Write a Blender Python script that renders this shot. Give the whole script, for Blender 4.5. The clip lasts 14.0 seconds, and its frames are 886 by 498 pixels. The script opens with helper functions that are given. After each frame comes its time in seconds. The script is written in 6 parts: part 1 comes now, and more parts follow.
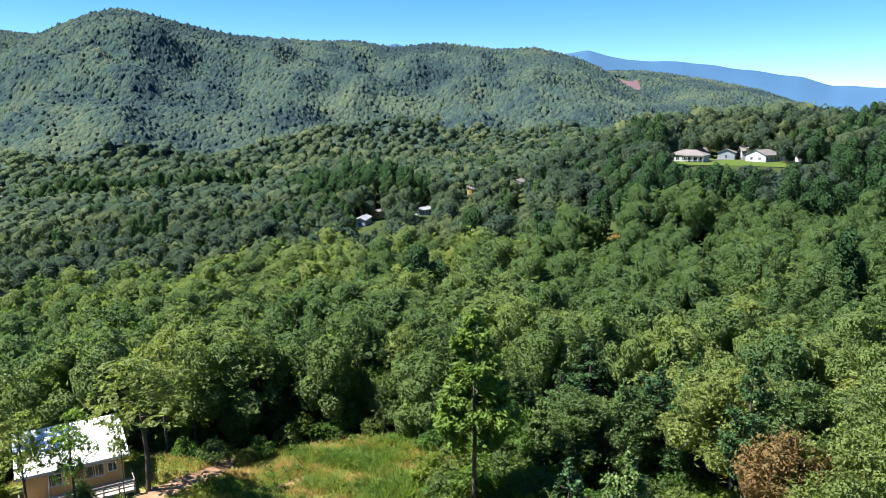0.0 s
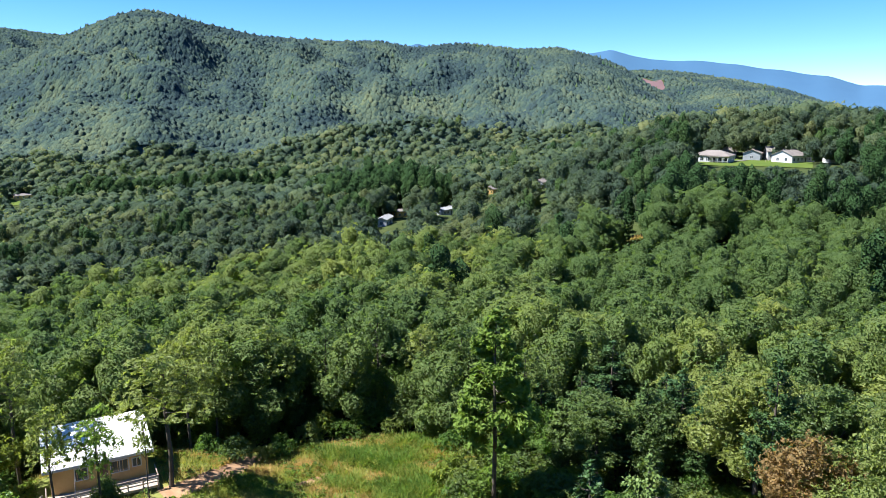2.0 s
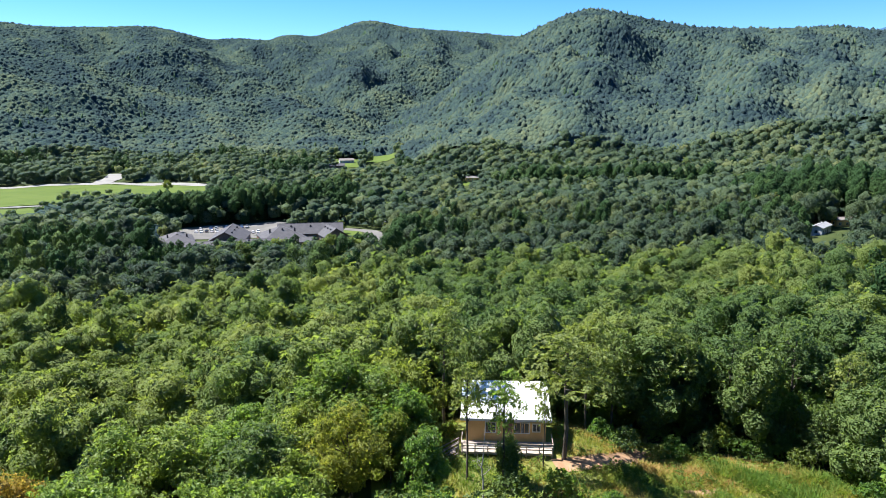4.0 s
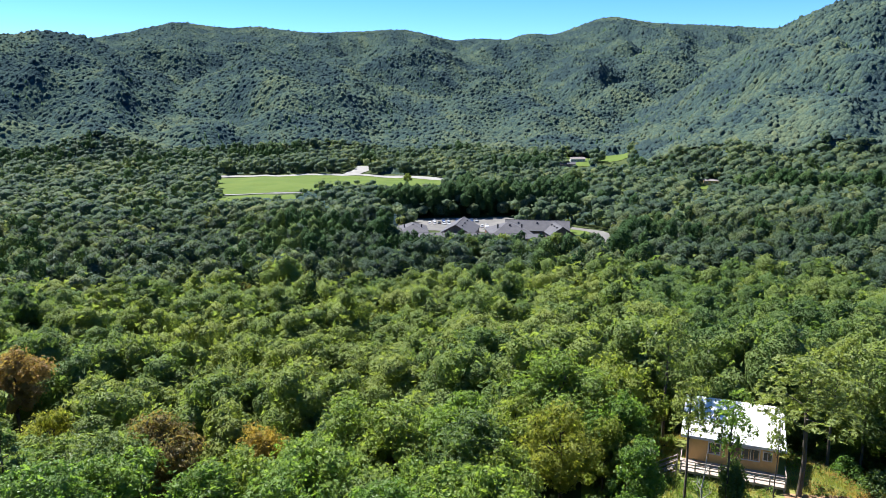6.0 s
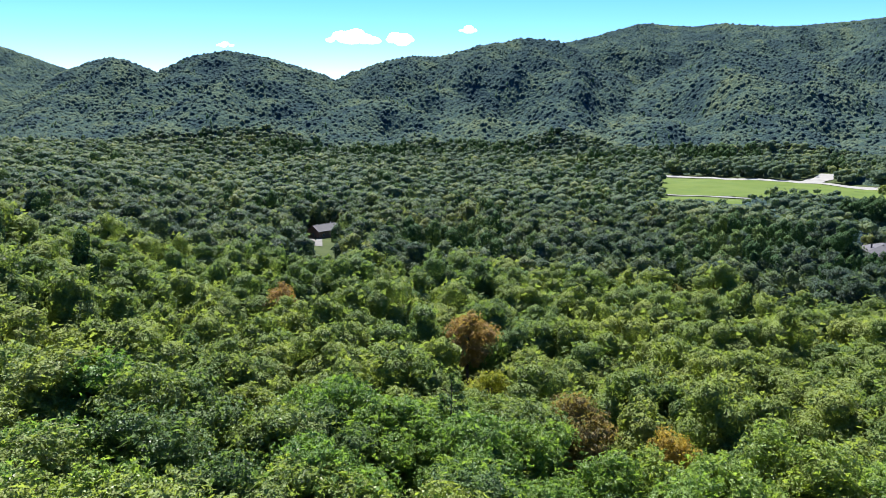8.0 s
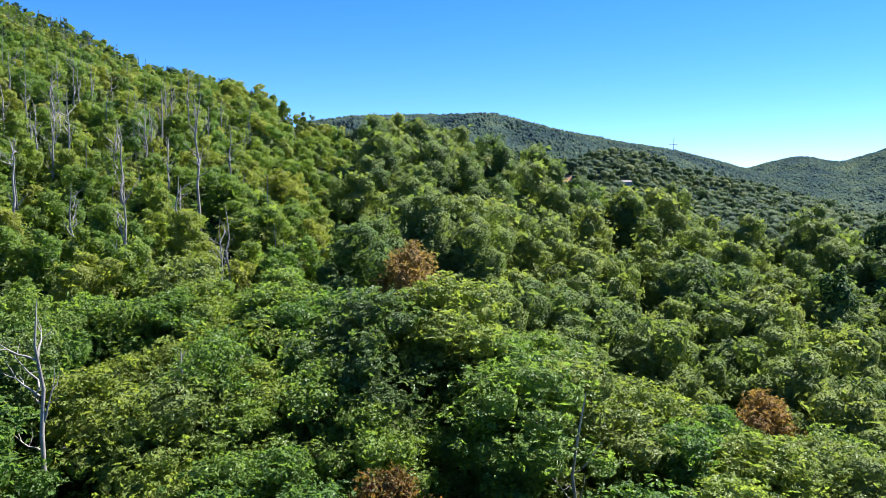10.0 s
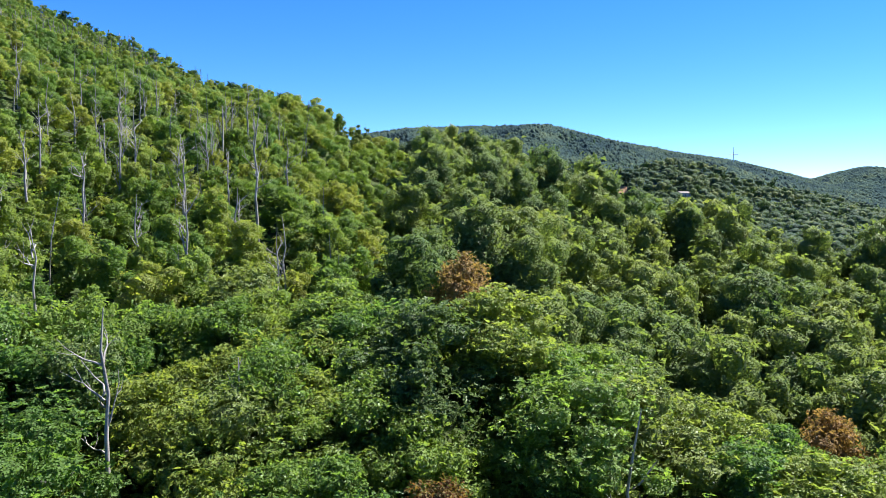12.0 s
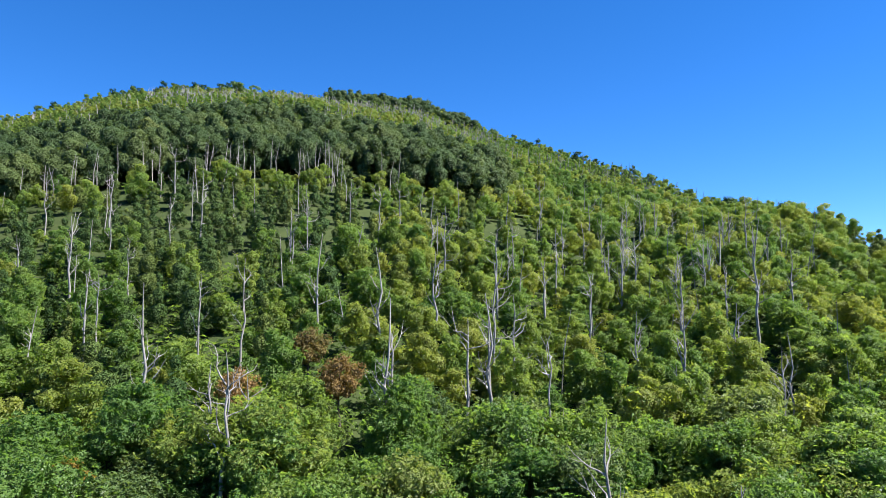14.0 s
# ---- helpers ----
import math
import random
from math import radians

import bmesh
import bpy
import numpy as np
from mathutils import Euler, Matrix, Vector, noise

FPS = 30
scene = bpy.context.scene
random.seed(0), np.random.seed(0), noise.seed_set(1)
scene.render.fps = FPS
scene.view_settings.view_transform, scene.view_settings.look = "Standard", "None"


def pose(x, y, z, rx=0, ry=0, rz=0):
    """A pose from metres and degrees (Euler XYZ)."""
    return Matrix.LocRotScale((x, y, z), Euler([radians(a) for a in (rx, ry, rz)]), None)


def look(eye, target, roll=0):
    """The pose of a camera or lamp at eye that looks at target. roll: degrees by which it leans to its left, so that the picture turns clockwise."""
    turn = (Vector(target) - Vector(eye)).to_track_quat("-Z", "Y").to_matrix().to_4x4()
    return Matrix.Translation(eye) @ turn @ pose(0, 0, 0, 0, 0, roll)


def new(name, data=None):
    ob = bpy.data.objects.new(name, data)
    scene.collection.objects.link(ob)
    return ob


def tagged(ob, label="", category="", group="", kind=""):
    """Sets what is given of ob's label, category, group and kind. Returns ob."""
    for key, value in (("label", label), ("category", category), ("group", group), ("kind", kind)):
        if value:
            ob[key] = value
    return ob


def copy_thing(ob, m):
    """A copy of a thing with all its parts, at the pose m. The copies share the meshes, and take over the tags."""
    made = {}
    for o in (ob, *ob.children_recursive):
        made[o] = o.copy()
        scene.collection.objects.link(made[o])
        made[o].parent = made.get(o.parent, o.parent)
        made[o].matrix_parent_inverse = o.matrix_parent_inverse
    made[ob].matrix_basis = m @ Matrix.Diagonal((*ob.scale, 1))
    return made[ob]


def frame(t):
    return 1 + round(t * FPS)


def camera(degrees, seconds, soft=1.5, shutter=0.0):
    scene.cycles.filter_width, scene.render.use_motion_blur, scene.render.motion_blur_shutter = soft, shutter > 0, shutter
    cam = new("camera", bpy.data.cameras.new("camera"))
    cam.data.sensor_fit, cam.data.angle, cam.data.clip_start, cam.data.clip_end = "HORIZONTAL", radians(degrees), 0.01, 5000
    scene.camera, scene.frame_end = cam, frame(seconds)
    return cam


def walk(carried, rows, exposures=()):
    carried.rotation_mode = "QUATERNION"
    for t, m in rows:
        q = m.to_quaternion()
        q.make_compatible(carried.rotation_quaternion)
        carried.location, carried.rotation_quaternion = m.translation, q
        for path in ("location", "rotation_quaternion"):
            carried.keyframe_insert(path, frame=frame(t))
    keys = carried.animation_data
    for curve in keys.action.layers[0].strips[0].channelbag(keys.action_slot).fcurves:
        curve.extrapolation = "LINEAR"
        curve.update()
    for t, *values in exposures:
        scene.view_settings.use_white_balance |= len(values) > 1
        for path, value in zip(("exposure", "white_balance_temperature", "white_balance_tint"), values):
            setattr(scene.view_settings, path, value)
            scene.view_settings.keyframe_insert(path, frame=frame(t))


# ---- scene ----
cam = camera(63.72, 14.0, 0.6)
EYE = (0.0, 0.0, 40.0)          # the drone hovers and only turns
# seconds, yaw (left of the first heading), pitch
TURN = [
    (0.0, 0.0, -11.1), (0.5, 0.36, -11.1), (1.0, 0.68, -11.1), (1.5, 1.06, -11.1), (2.0, 1.74, -11.1),
    (2.3, 3.3, -11.12), (2.5, 5.81, -11.15), (2.75, 9.5, -11.2), (3.0, 14.52, -11.27), (3.25, 20.1, -11.36),
    (3.5, 25.27, -11.48), (3.75, 29.6, -11.54), (4.0, 34.71, -11.58), (4.2, 41.7, -11.6), (4.4, 46.2, -11.63),
    (4.6, 48.9, -11.66), (5.5, 51.8, -11.71), (6.3, 54.03, -11.74), (6.5, 54.65, -11.76), (7.0, 56.43, -11.78),
    (7.25, 59.2, -11.79), (7.5, 64.98, -11.8), (7.75, 75.6, -11.8), (8.0, 87.71, -11.75), (8.2, 97.12, -11.5),
    (8.7, 120.6, -10.6), (9.2, 143.6, -7.4), (9.4, 150.6, -5.9), (9.65, 154.6, -4.85), (10.3, 156.45, -4.51),
    (10.5, 156.91, -4.44), (11.0, 158.0, -4.2), (11.5, 159.11, -3.92), (12.0, 160.27, -3.63), (12.5, 161.45, -3.35),
    (12.8, 163.0, -2.97), (13.0, 164.97, -2.5), (13.25, 171.5, -0.95), (13.5, 180.81, 1.61), (13.75, 190.0, 4.0), (14.0, 198.62, 5.68),
]
walk(cam, [(t, pose(*EYE, 90 + p, 0, y)) for t, y, p in TURN], [(0.0, 1.83, 6200, 14), (14.0, 1.83, 6200, 14)])

# ---- light ----
SUN_AZ, SUN_EL = 101.0, 56.0     # degrees left of the first heading, and up
world = bpy.data.worlds.new("sky")
scene.world = world
world.use_nodes = True
wn = world.node_tree
sky = wn.nodes.new("ShaderNodeTexSky")
sky.sky_type, sky.sun_disc = "NISHITA", False
sky.sun_elevation, sky.sun_rotation = radians(SUN_EL), radians(-SUN_AZ)
sky.altitude, sky.air_density, sky.dust_density, sky.ozone_density = 1200, 0.7, 0.0, 4.2
wn.nodes["Background"].inputs[1].default_value = 0.069
hs = wn.nodes.new("ShaderNodeHueSaturation")
hs.inputs["Saturation"].default_value = 1.27
wn.links.new(sky.outputs[0], hs.inputs["Color"])
tint = wn.nodes.new("ShaderNodeMix")
tint.data_type, tint.blend_type = "RGBA", "MULTIPLY"
tint.inputs[0].default_value, tint.inputs[7].default_value = 1.0, (0.97, 0.96, 1.03, 1)
wn.links.new(hs.outputs[0], tint.inputs[6])
wn.links.new(tint.outputs[2], wn.nodes["Background"].inputs[0])
sun = new("sun", bpy.data.lights.new("sun", "SUN"))
sun.data.energy, sun.data.angle, sun.data.color = 4.5, radians(0.55), (1.0, 0.97, 0.88)
sd = Vector((-math.sin(radians(SUN_AZ)) * math.cos(radians(SUN_EL)), math.cos(radians(SUN_AZ)) * math.cos(radians(SUN_EL)), math.sin(radians(SUN_EL))))
sun.matrix_world = look(sd * 800, (0, 0, 0))


# ---- materials ----
def material(name, rough=0.7):
    m = bpy.data.materials.new(name)
    m.use_nodes = True
    b = m.node_tree.nodes["Principled BSDF"]
    b.inputs["Roughness"].default_value = rough
    return m, m.node_tree, b


def noise_node(nt, scale, detail=4.0, rough=0.6, vec=None):
    n = nt.nodes.new("ShaderNodeTexNoise")
    n.inputs["Scale"].default_value, n.inputs["Detail"].default_value, n.inputs["Roughness"].default_value = scale, detail, rough
    if vec is not None:
        nt.links.new(vec, n.inputs["Vector"])
    return n.outputs["Fac"]


def ramp(nt, fac, stops):
    r = nt.nodes.new("ShaderNodeValToRGB")
    while len(r.color_ramp.elements) < len(stops):
        r.color_ramp.elements.new(0.5)
    for e, (p, c) in zip(r.color_ramp.elements, stops):
        e.position, e.color = p, (*c, 1)
    nt.links.new(fac, r.inputs[0])
    return r.outputs[0]


def math_node(nt, op, a, b, clamp=False):
    n = nt.nodes.new("ShaderNodeMath")
    n.operation, n.use_clamp = op, clamp
    for i, v in enumerate((a, b)):
        if isinstance(v, (int, float)):
            n.inputs[i].default_value = v
        else:
            nt.links.new(v, n.inputs[i])
    return n.outputs[0]


def mix_colour(nt, fac, a, b, mode="MIX"):
    n = nt.nodes.new("ShaderNodeMix")
    n.data_type, n.blend_type = "RGBA", mode
    for i, v in ((0, fac), (6, a), (7, b)):
        if isinstance(v, (int, float)):
            n.inputs[i].default_value = v
        elif isinstance(v, tuple):
            n.inputs[i].default_value = (*v, 1)
        else:
            nt.links.new(v, n.inputs[i])
    return n.outputs[2]


def world_place(nt):
    return nt.nodes.new("ShaderNodeNewGeometry").outputs["Position"]


def plain(name, a, b, scale=3.0, rough=0.75, bump=0.2, metal=0.0, fine=40.0, gloss=0.35):
    """A surface that wanders between two colours, with fine grain and relief."""
    m, nt, p = material(name, rough)
    at = world_place(nt)
    big, small = noise_node(nt, scale, 5, 0.6, at), noise_node(nt, fine, 3, 0.6, at)
    f = math_node(nt, "ADD", math_node(nt, "MULTIPLY", big, 0.7), math_node(nt, "MULTIPLY", small, 0.3))
    nt.links.new(ramp(nt, f, [(0.32, a), (0.68, b)]), p.inputs["Base Color"])
    p.inputs["Metallic"].default_value, p.inputs["Specular IOR Level"].default_value = metal, gloss
    if bump:
        n = nt.nodes.new("ShaderNodeBump")
        n.inputs["Strength"].default_value, n.inputs["Distance"].default_value = bump, 0.03
        nt.links.new(small, n.inputs["Height"])
        nt.links.new(n.outputs[0], p.inputs["Normal"])
    return m


def leafy(name, stops, per_object, leaves=3.5, gloss=0.2, through_light=0.5, rough=0.5, cover=0.6, tilt=1.4, upward=0.0):
    """Foliage: sprays of small leaves with air between them. The tree's own tone picks the green, each leaf has its own
    tone and tilt, and light comes through. leaves: how many to the metre."""
    m, nt, p = material(name, rough)
    if per_object:
        tone = nt.nodes.new("ShaderNodeObjectInfo").outputs["Random"]
    else:
        a = nt.nodes.new("ShaderNodeAttribute")
        a.attribute_name = "tone"
        tone = a.outputs["Fac"]
    geo = nt.nodes.new("ShaderNodeNewGeometry")
    cells = nt.nodes.new("ShaderNodeTexVoronoi")
    cells.inputs["Scale"].default_value = leaves
    nt.links.new(geo.outputs["Position"], cells.inputs["Vector"])
    own = nt.nodes.new("ShaderNodeSeparateColor")
    nt.links.new(cells.outputs["Color"], own.inputs[0])
    each = math_node(nt, "MULTIPLY_ADD", own.outputs[0], 0.32)
    each.node.inputs[2].default_value = -0.16
    patch = math_node(nt, "MULTIPLY_ADD", noise_node(nt, 0.05, 3, 0.6, geo.outputs["Position"]), 0.4)
    patch.node.inputs[2].default_value = -0.2
    f = math_node(nt, "ADD", math_node(nt, "ADD", tone, each), patch, True)
    col = ramp(nt, f, stops)
    nt.links.new(col, p.inputs["Base Color"])
    p.inputs["Specular IOR Level"].default_value = gloss
    off = nt.nodes.new("ShaderNodeVectorMath")
    off.operation = "MULTIPLY_ADD"
    off.inputs[1].default_value, off.inputs[2].default_value = (tilt * 2, tilt * 2, tilt * 2), (-tilt, -tilt, upward - tilt)
    nt.links.new(cells.outputs["Color"], off.inputs[0])
    add = nt.nodes.new("ShaderNodeVectorMath")
    nt.links.new(geo.outputs["Normal"], add.inputs[0])
    nt.links.new(off.outputs[0], add.inputs[1])
    unit = nt.nodes.new("ShaderNodeVectorMath")
    unit.operation = "NORMALIZE"
    nt.links.new(add.outputs[0], unit.inputs[0])
    nt.links.new(unit.outputs[0], p.inputs["Normal"])
    tr = nt.nodes.new("ShaderNodeBsdfTranslucent")
    nt.links.new(mix_colour(nt, 1.0, col, (1.32, 1.36, 0.66), "MULTIPLY"), tr.inputs[0])
    nt.links.new(unit.outputs[0], tr.inputs["Normal"])
    ms = nt.nodes.new("ShaderNodeMixShader")
    ms.inputs[0].default_value = through_light
    nt.links.new(p.outputs[0], ms.inputs[1])
    nt.links.new(tr.outputs[0], ms.inputs[2])
    last = nt.nodes.new("ShaderNodeMixShader")
    nt.links.new(math_node(nt, "LESS_THAN", cells.outputs["Distance"], cover), last.inputs[0])
    nt.links.new(nt.nodes.new("ShaderNodeBsdfTransparent").outputs[0], last.inputs[1])
    nt.links.new(ms.outputs[0], last.inputs[2])
    nt.links.new(last.outputs[0], nt.nodes["Material Output"].inputs[0])
    return m


GREENS = [(0.0, (0.093, 0.152, 0.052)), (0.3, (0.132, 0.193, 0.062)), (0.6, (0.176, 0.23, 0.068)), (0.85, (0.203, 0.256, 0.072)), (1.0, (0.222, 0.262, 0.075))]
# Middle-distance greens with a little haze-blue mixed into the base colour.
HAZY_MIDGREENS = [(0.0, (0.057, 0.092, 0.063)), (0.35, (0.087, 0.128, 0.073)), (0.7, (0.126, 0.163, 0.08)), (1.0, (0.169, 0.194, 0.086))]
YOUNG = [(0.0, (0.105, 0.19, 0.046)), (0.4, (0.155, 0.24, 0.052)), (0.75, (0.208, 0.275, 0.057)), (1.0, (0.262, 0.285, 0.062))]
# Far greens with the bluish air haze painted into the base colour.
HAZY_FARGREENS = [(0.0, (0.031, 0.053, 0.058)), (0.3, (0.05, 0.081, 0.069)), (0.6, (0.074, 0.105, 0.073)), (1.0, (0.107, 0.135, 0.075))]
PINES = [(0.0, (0.036, 0.082, 0.028)), (0.5, (0.06, 0.116, 0.036)), (1.0, (0.118, 0.172, 0.046))]
M_LEAF = leafy("broad_leaves", GREENS, True, 8.5, 0.24, rough=0.42, cover=0.66)
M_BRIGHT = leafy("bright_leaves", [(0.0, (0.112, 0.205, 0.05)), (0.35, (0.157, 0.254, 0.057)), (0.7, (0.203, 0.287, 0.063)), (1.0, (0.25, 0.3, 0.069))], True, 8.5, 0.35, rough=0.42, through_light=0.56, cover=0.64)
M_YOUNG = leafy("young_leaves", [(q, (0.95 * c[0], 1.0 * c[1], 1.05 * c[2])) for q, c in YOUNG], True, 8.5, through_light=0.58, cover=0.64)
M_LIGHTPINE = leafy("light_pine_needles", [(0.0, (0.12, 0.21, 0.04)), (0.5, (0.16, 0.24, 0.045)), (1.0, (0.2, 0.265, 0.05))], True, 6.0, 0.15, 0.45, 0.55, 0.85, 0.9)
M_PINE = leafy("pine_needles", [(q, tuple(1.2 * v for v in c)) for q, c in PINES], True, 6.0, 0.2, 0.3, 0.55, 0.62)
M_RUST = leafy("rust_leaves", [(0.0, (0.13, 0.16, 0.05)), (0.3, (0.24, 0.17, 0.07)), (0.7, (0.33, 0.2, 0.085)), (1.0, (0.29, 0.22, 0.08))], True, 8.0, 0.2, cover=0.6)
M_GOLD = leafy("turning_leaves", [(0.0, (0.19, 0.25, 0.05)), (0.5, (0.31, 0.29, 0.06)), (1.0, (0.38, 0.25, 0.07))], True, 8.0, 0.2, 0.6, cover=0.56)
M_RED = leafy("red_leaves", [(0.0, (0.09, 0.14, 0.035)), (0.35, (0.2, 0.1, 0.04)), (0.65, (0.26, 0.075, 0.045)), (1.0, (0.2, 0.06, 0.04))], True, 8.0, 0.2, cover=0.6)
M_WOODS = leafy("woods_leaves", GREENS, False, 6.2, 0.1, cover=0.66)
M_VALLEY = leafy("valley_leaves", HAZY_MIDGREENS, False, 1.5, 0.05, cover=0.72, tilt=0.85, upward=0.5)
M_SIDE = leafy("side_valley_leaves", HAZY_MIDGREENS, False, 3.4, 0.1, cover=0.68)


def far_forest(name, stops, crown):
    """Closed forest seen from afar: rounded crowns so many metres wide, each with its own tone, and leafy clumps upon them."""
    m, nt, p = material(name, 0.9)
    p.inputs["Specular IOR Level"].default_value = 0.0
    at = world_place(nt)
    flat = nt.nodes.new("ShaderNodeVectorMath")
    flat.operation = "MULTIPLY"
    flat.inputs[1].default_value = (1, 1, 0.35)
    nt.links.new(at, flat.inputs[0])
    heights = []
    for scale, tall in ((1 / crown, 0.62 * crown), (2.3 / crown, 0.16 * crown)):
        v = nt.nodes.new("ShaderNodeTexVoronoi")
        v.inputs["Scale"].default_value = scale
        nt.links.new(flat.outputs[0], v.inputs["Vector"])
        own = nt.nodes.new("ShaderNodeSeparateColor")
        nt.links.new(v.outputs["Color"], own.inputs[0])
        dome = math_node(nt, "SUBTRACT", math_node(nt, "MULTIPLY", own.outputs[1], 0.5), math_node(nt, "POWER", v.outputs["Distance"], 2.0))
        heights.append((math_node(nt, "MULTIPLY", dome, tall), own.outputs[0]))
    rise = math_node(nt, "ADD", math_node(nt, "ADD", heights[0][0], heights[1][0]), math_node(nt, "MULTIPLY", noise_node(nt, 0.8, 3, 0.7, at), 0.22 * crown))
    b = nt.nodes.new("ShaderNodeBump")
    b.inputs["Strength"].default_value, b.inputs["Distance"].default_value = 0.85, 1.0
    nt.links.new(rise, b.inputs["Height"])
    nt.links.new(b.outputs[0], p.inputs["Normal"])
    a = nt.nodes.new("ShaderNodeAttribute")
    a.attribute_name = "tone"
    f = math_node(nt, "ADD", a.outputs["Fac"], math_node(nt, "MULTIPLY_ADD", heights[0][1], 0.42))
    f.node.inputs[1].links[0].from_node.inputs[2].default_value = -0.21
    f = math_node(nt, "ADD", f, math_node(nt, "MULTIPLY_ADD", heights[1][1], 0.2), True)
    f.node.inputs[1].links[0].from_node.inputs[2].default_value = -0.1
    nt.links.new(ramp(nt, f, stops), p.inputs["Base Color"])
    return m


# Darker copy for the filler sheet that stands in for shaded gaps.
M_CANOPY = far_forest("far_canopy", [(q, tuple(0.8 * v for v in c)) for q, c in HAZY_FARGREENS], 5.0)
# Far crowns and conifers, their base colours blued for haze.
M_FAR_CROWN = leafy("far_crowns", [(q, (1.14 * c[0], 1.09 * c[1], 1.1 * c[2])) for q, c in HAZY_FARGREENS], False, 0.7, 0.0, 0.3, 0.9, 9.0, 1.1, 1.2)
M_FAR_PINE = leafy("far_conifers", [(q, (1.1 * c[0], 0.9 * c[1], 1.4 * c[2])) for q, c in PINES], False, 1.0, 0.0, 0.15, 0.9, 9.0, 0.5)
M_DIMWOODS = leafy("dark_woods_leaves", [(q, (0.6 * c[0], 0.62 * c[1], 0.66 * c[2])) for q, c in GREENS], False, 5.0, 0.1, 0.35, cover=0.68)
M_WOODS_YOUNG = leafy("thicket_leaves", YOUNG, False, 7.5, through_light=0.6, cover=0.62)
M_WOODS_PINE = leafy("conifer_needles", [(q, tuple(0.7 * v for v in c)) for q, c in PINES], False, 3.2, 0.06, 0.15, 0.7, 0.6, 1.0)
M_HILL_PINE = leafy("hill_pine_needles", [(q, (1.15 * c[0], 0.98 * c[1], 0.85 * c[2])) for q, c in PINES], False, 8.0, 0.1, 0.3, 0.6, 0.62, 1.2)
M_FAR = leafy("far_leaves", [(q, tuple(1.3 * v for v in c)) for q, c in HAZY_FARGREENS], False, 1.1, 0.0, 0.5, 0.8, 0.85, 0.9)
M_BARK = plain("bark", (0.045, 0.035, 0.027), (0.12, 0.1, 0.08), 1.5, 0.9, 0.6, 0, 18)
M_DEAD = plain("bleached_wood", (0.17, 0.155, 0.14), (0.36, 0.335, 0.305), 0.9, 0.85, 0.5, 0, 14)
M_FLOOR = plain("forest_floor", (0.024, 0.038, 0.013), (0.05, 0.064, 0.02), 0.12, 0.95, 1.0, 0, 0.5, 0.08)
M_GRASS = plain("wild_grass", (0.09, 0.13, 0.03), (0.2, 0.19, 0.06), 0.22, 0.9, 0.5, 0, 4, 0.08)
M_LAWN = plain("mown_lawn", (0.055, 0.09, 0.016), (0.085, 0.115, 0.023), 0.06, 0.9, 0.3, 0, 3, 0.08)
M_BLADES = leafy("grass_blades", [(0.0, (0.09, 0.17, 0.03)), (0.4, (0.2, 0.235, 0.045)), (0.7, (0.32, 0.28, 0.08)), (1.0, (0.38, 0.25, 0.1))], False, 3.0, 0.1, 0.45, 0.7, 9.0, 0.5)
M_CLAY = plain("orange_clay", (0.2, 0.115, 0.065), (0.33, 0.21, 0.125), 0.7, 0.95, 0.4, 0, 8, 0.08)
M_CONCRETE = plain("pale_concrete", (0.1, 0.097, 0.092), (0.145, 0.14, 0.132), 0.12, 0.85, 0.15, 0, 3, 0.08)
M_HIGHWAY = plain("pale_road_concrete", (0.17, 0.165, 0.155), (0.23, 0.225, 0.21), 0.12, 0.85, 0.15, 0, 3, 0.08)
M_ASPHALT = plain("worn_asphalt", (0.13, 0.13, 0.13), (0.2, 0.2, 0.19), 0.15, 0.85, 0.2, 0, 5, 0.08)
M_ROOFMETAL = plain("pale_metal_roof", (0.6, 0.6, 0.6), (0.74, 0.74, 0.735), 0.5, 0.42, 0.05, 0.2, 9)
M_SHINGLE = plain("grey_shingle", (0.042, 0.042, 0.048), (0.075, 0.073, 0.08), 0.4, 0.85, 0.4, 0, 6)
M_PALESHINGLE = plain("pale_shingle", (0.12, 0.105, 0.098), (0.19, 0.17, 0.155), 0.4, 0.85, 0.4, 0, 6)
M_SIDING = plain("white_siding", (0.38, 0.39, 0.41), (0.46, 0.47, 0.49), 0.5, 0.6, 0.1)
M_GREYSIDING = plain("grey_siding", (0.2, 0.22, 0.24), (0.28, 0.3, 0.32), 0.5, 0.65, 0.1)
M_BRICK = plain("brown_brick", (0.12, 0.075, 0.055), (0.22, 0.14, 0.1), 0.6, 0.85, 0.3)
M_TAN = plain("tan_boards", (0.42, 0.27, 0.1), (0.55, 0.36, 0.15), 0.8, 0.7, 0.25)
M_DECK = plain("weathered_deck", (0.25, 0.2, 0.17), (0.42, 0.35, 0.3), 1.2, 0.85, 0.3)
M_DARK = plain("dark_frame", (0.02, 0.02, 0.022), (0.045, 0.045, 0.05), 2, 0.6, 0.1)
M_STEEL = plain("painted_steel", (0.5, 0.5, 0.5), (0.65, 0.65, 0.65), 2, 0.4, 0.0, 0.5)
M_HAZE_BLUE_HILLS = plain("haze_blue_hills", (0.028, 0.08, 0.15), (0.036, 0.095, 0.17), 0.002, 1.0, 0.0, 0, 0.006)
mg, ntg, pg = material("window_glass", 0.08)
pg.inputs["Base Color"].default_value = (0.03, 0.04, 0.05, 1)
M_GLASS = mg
PAINTS = []
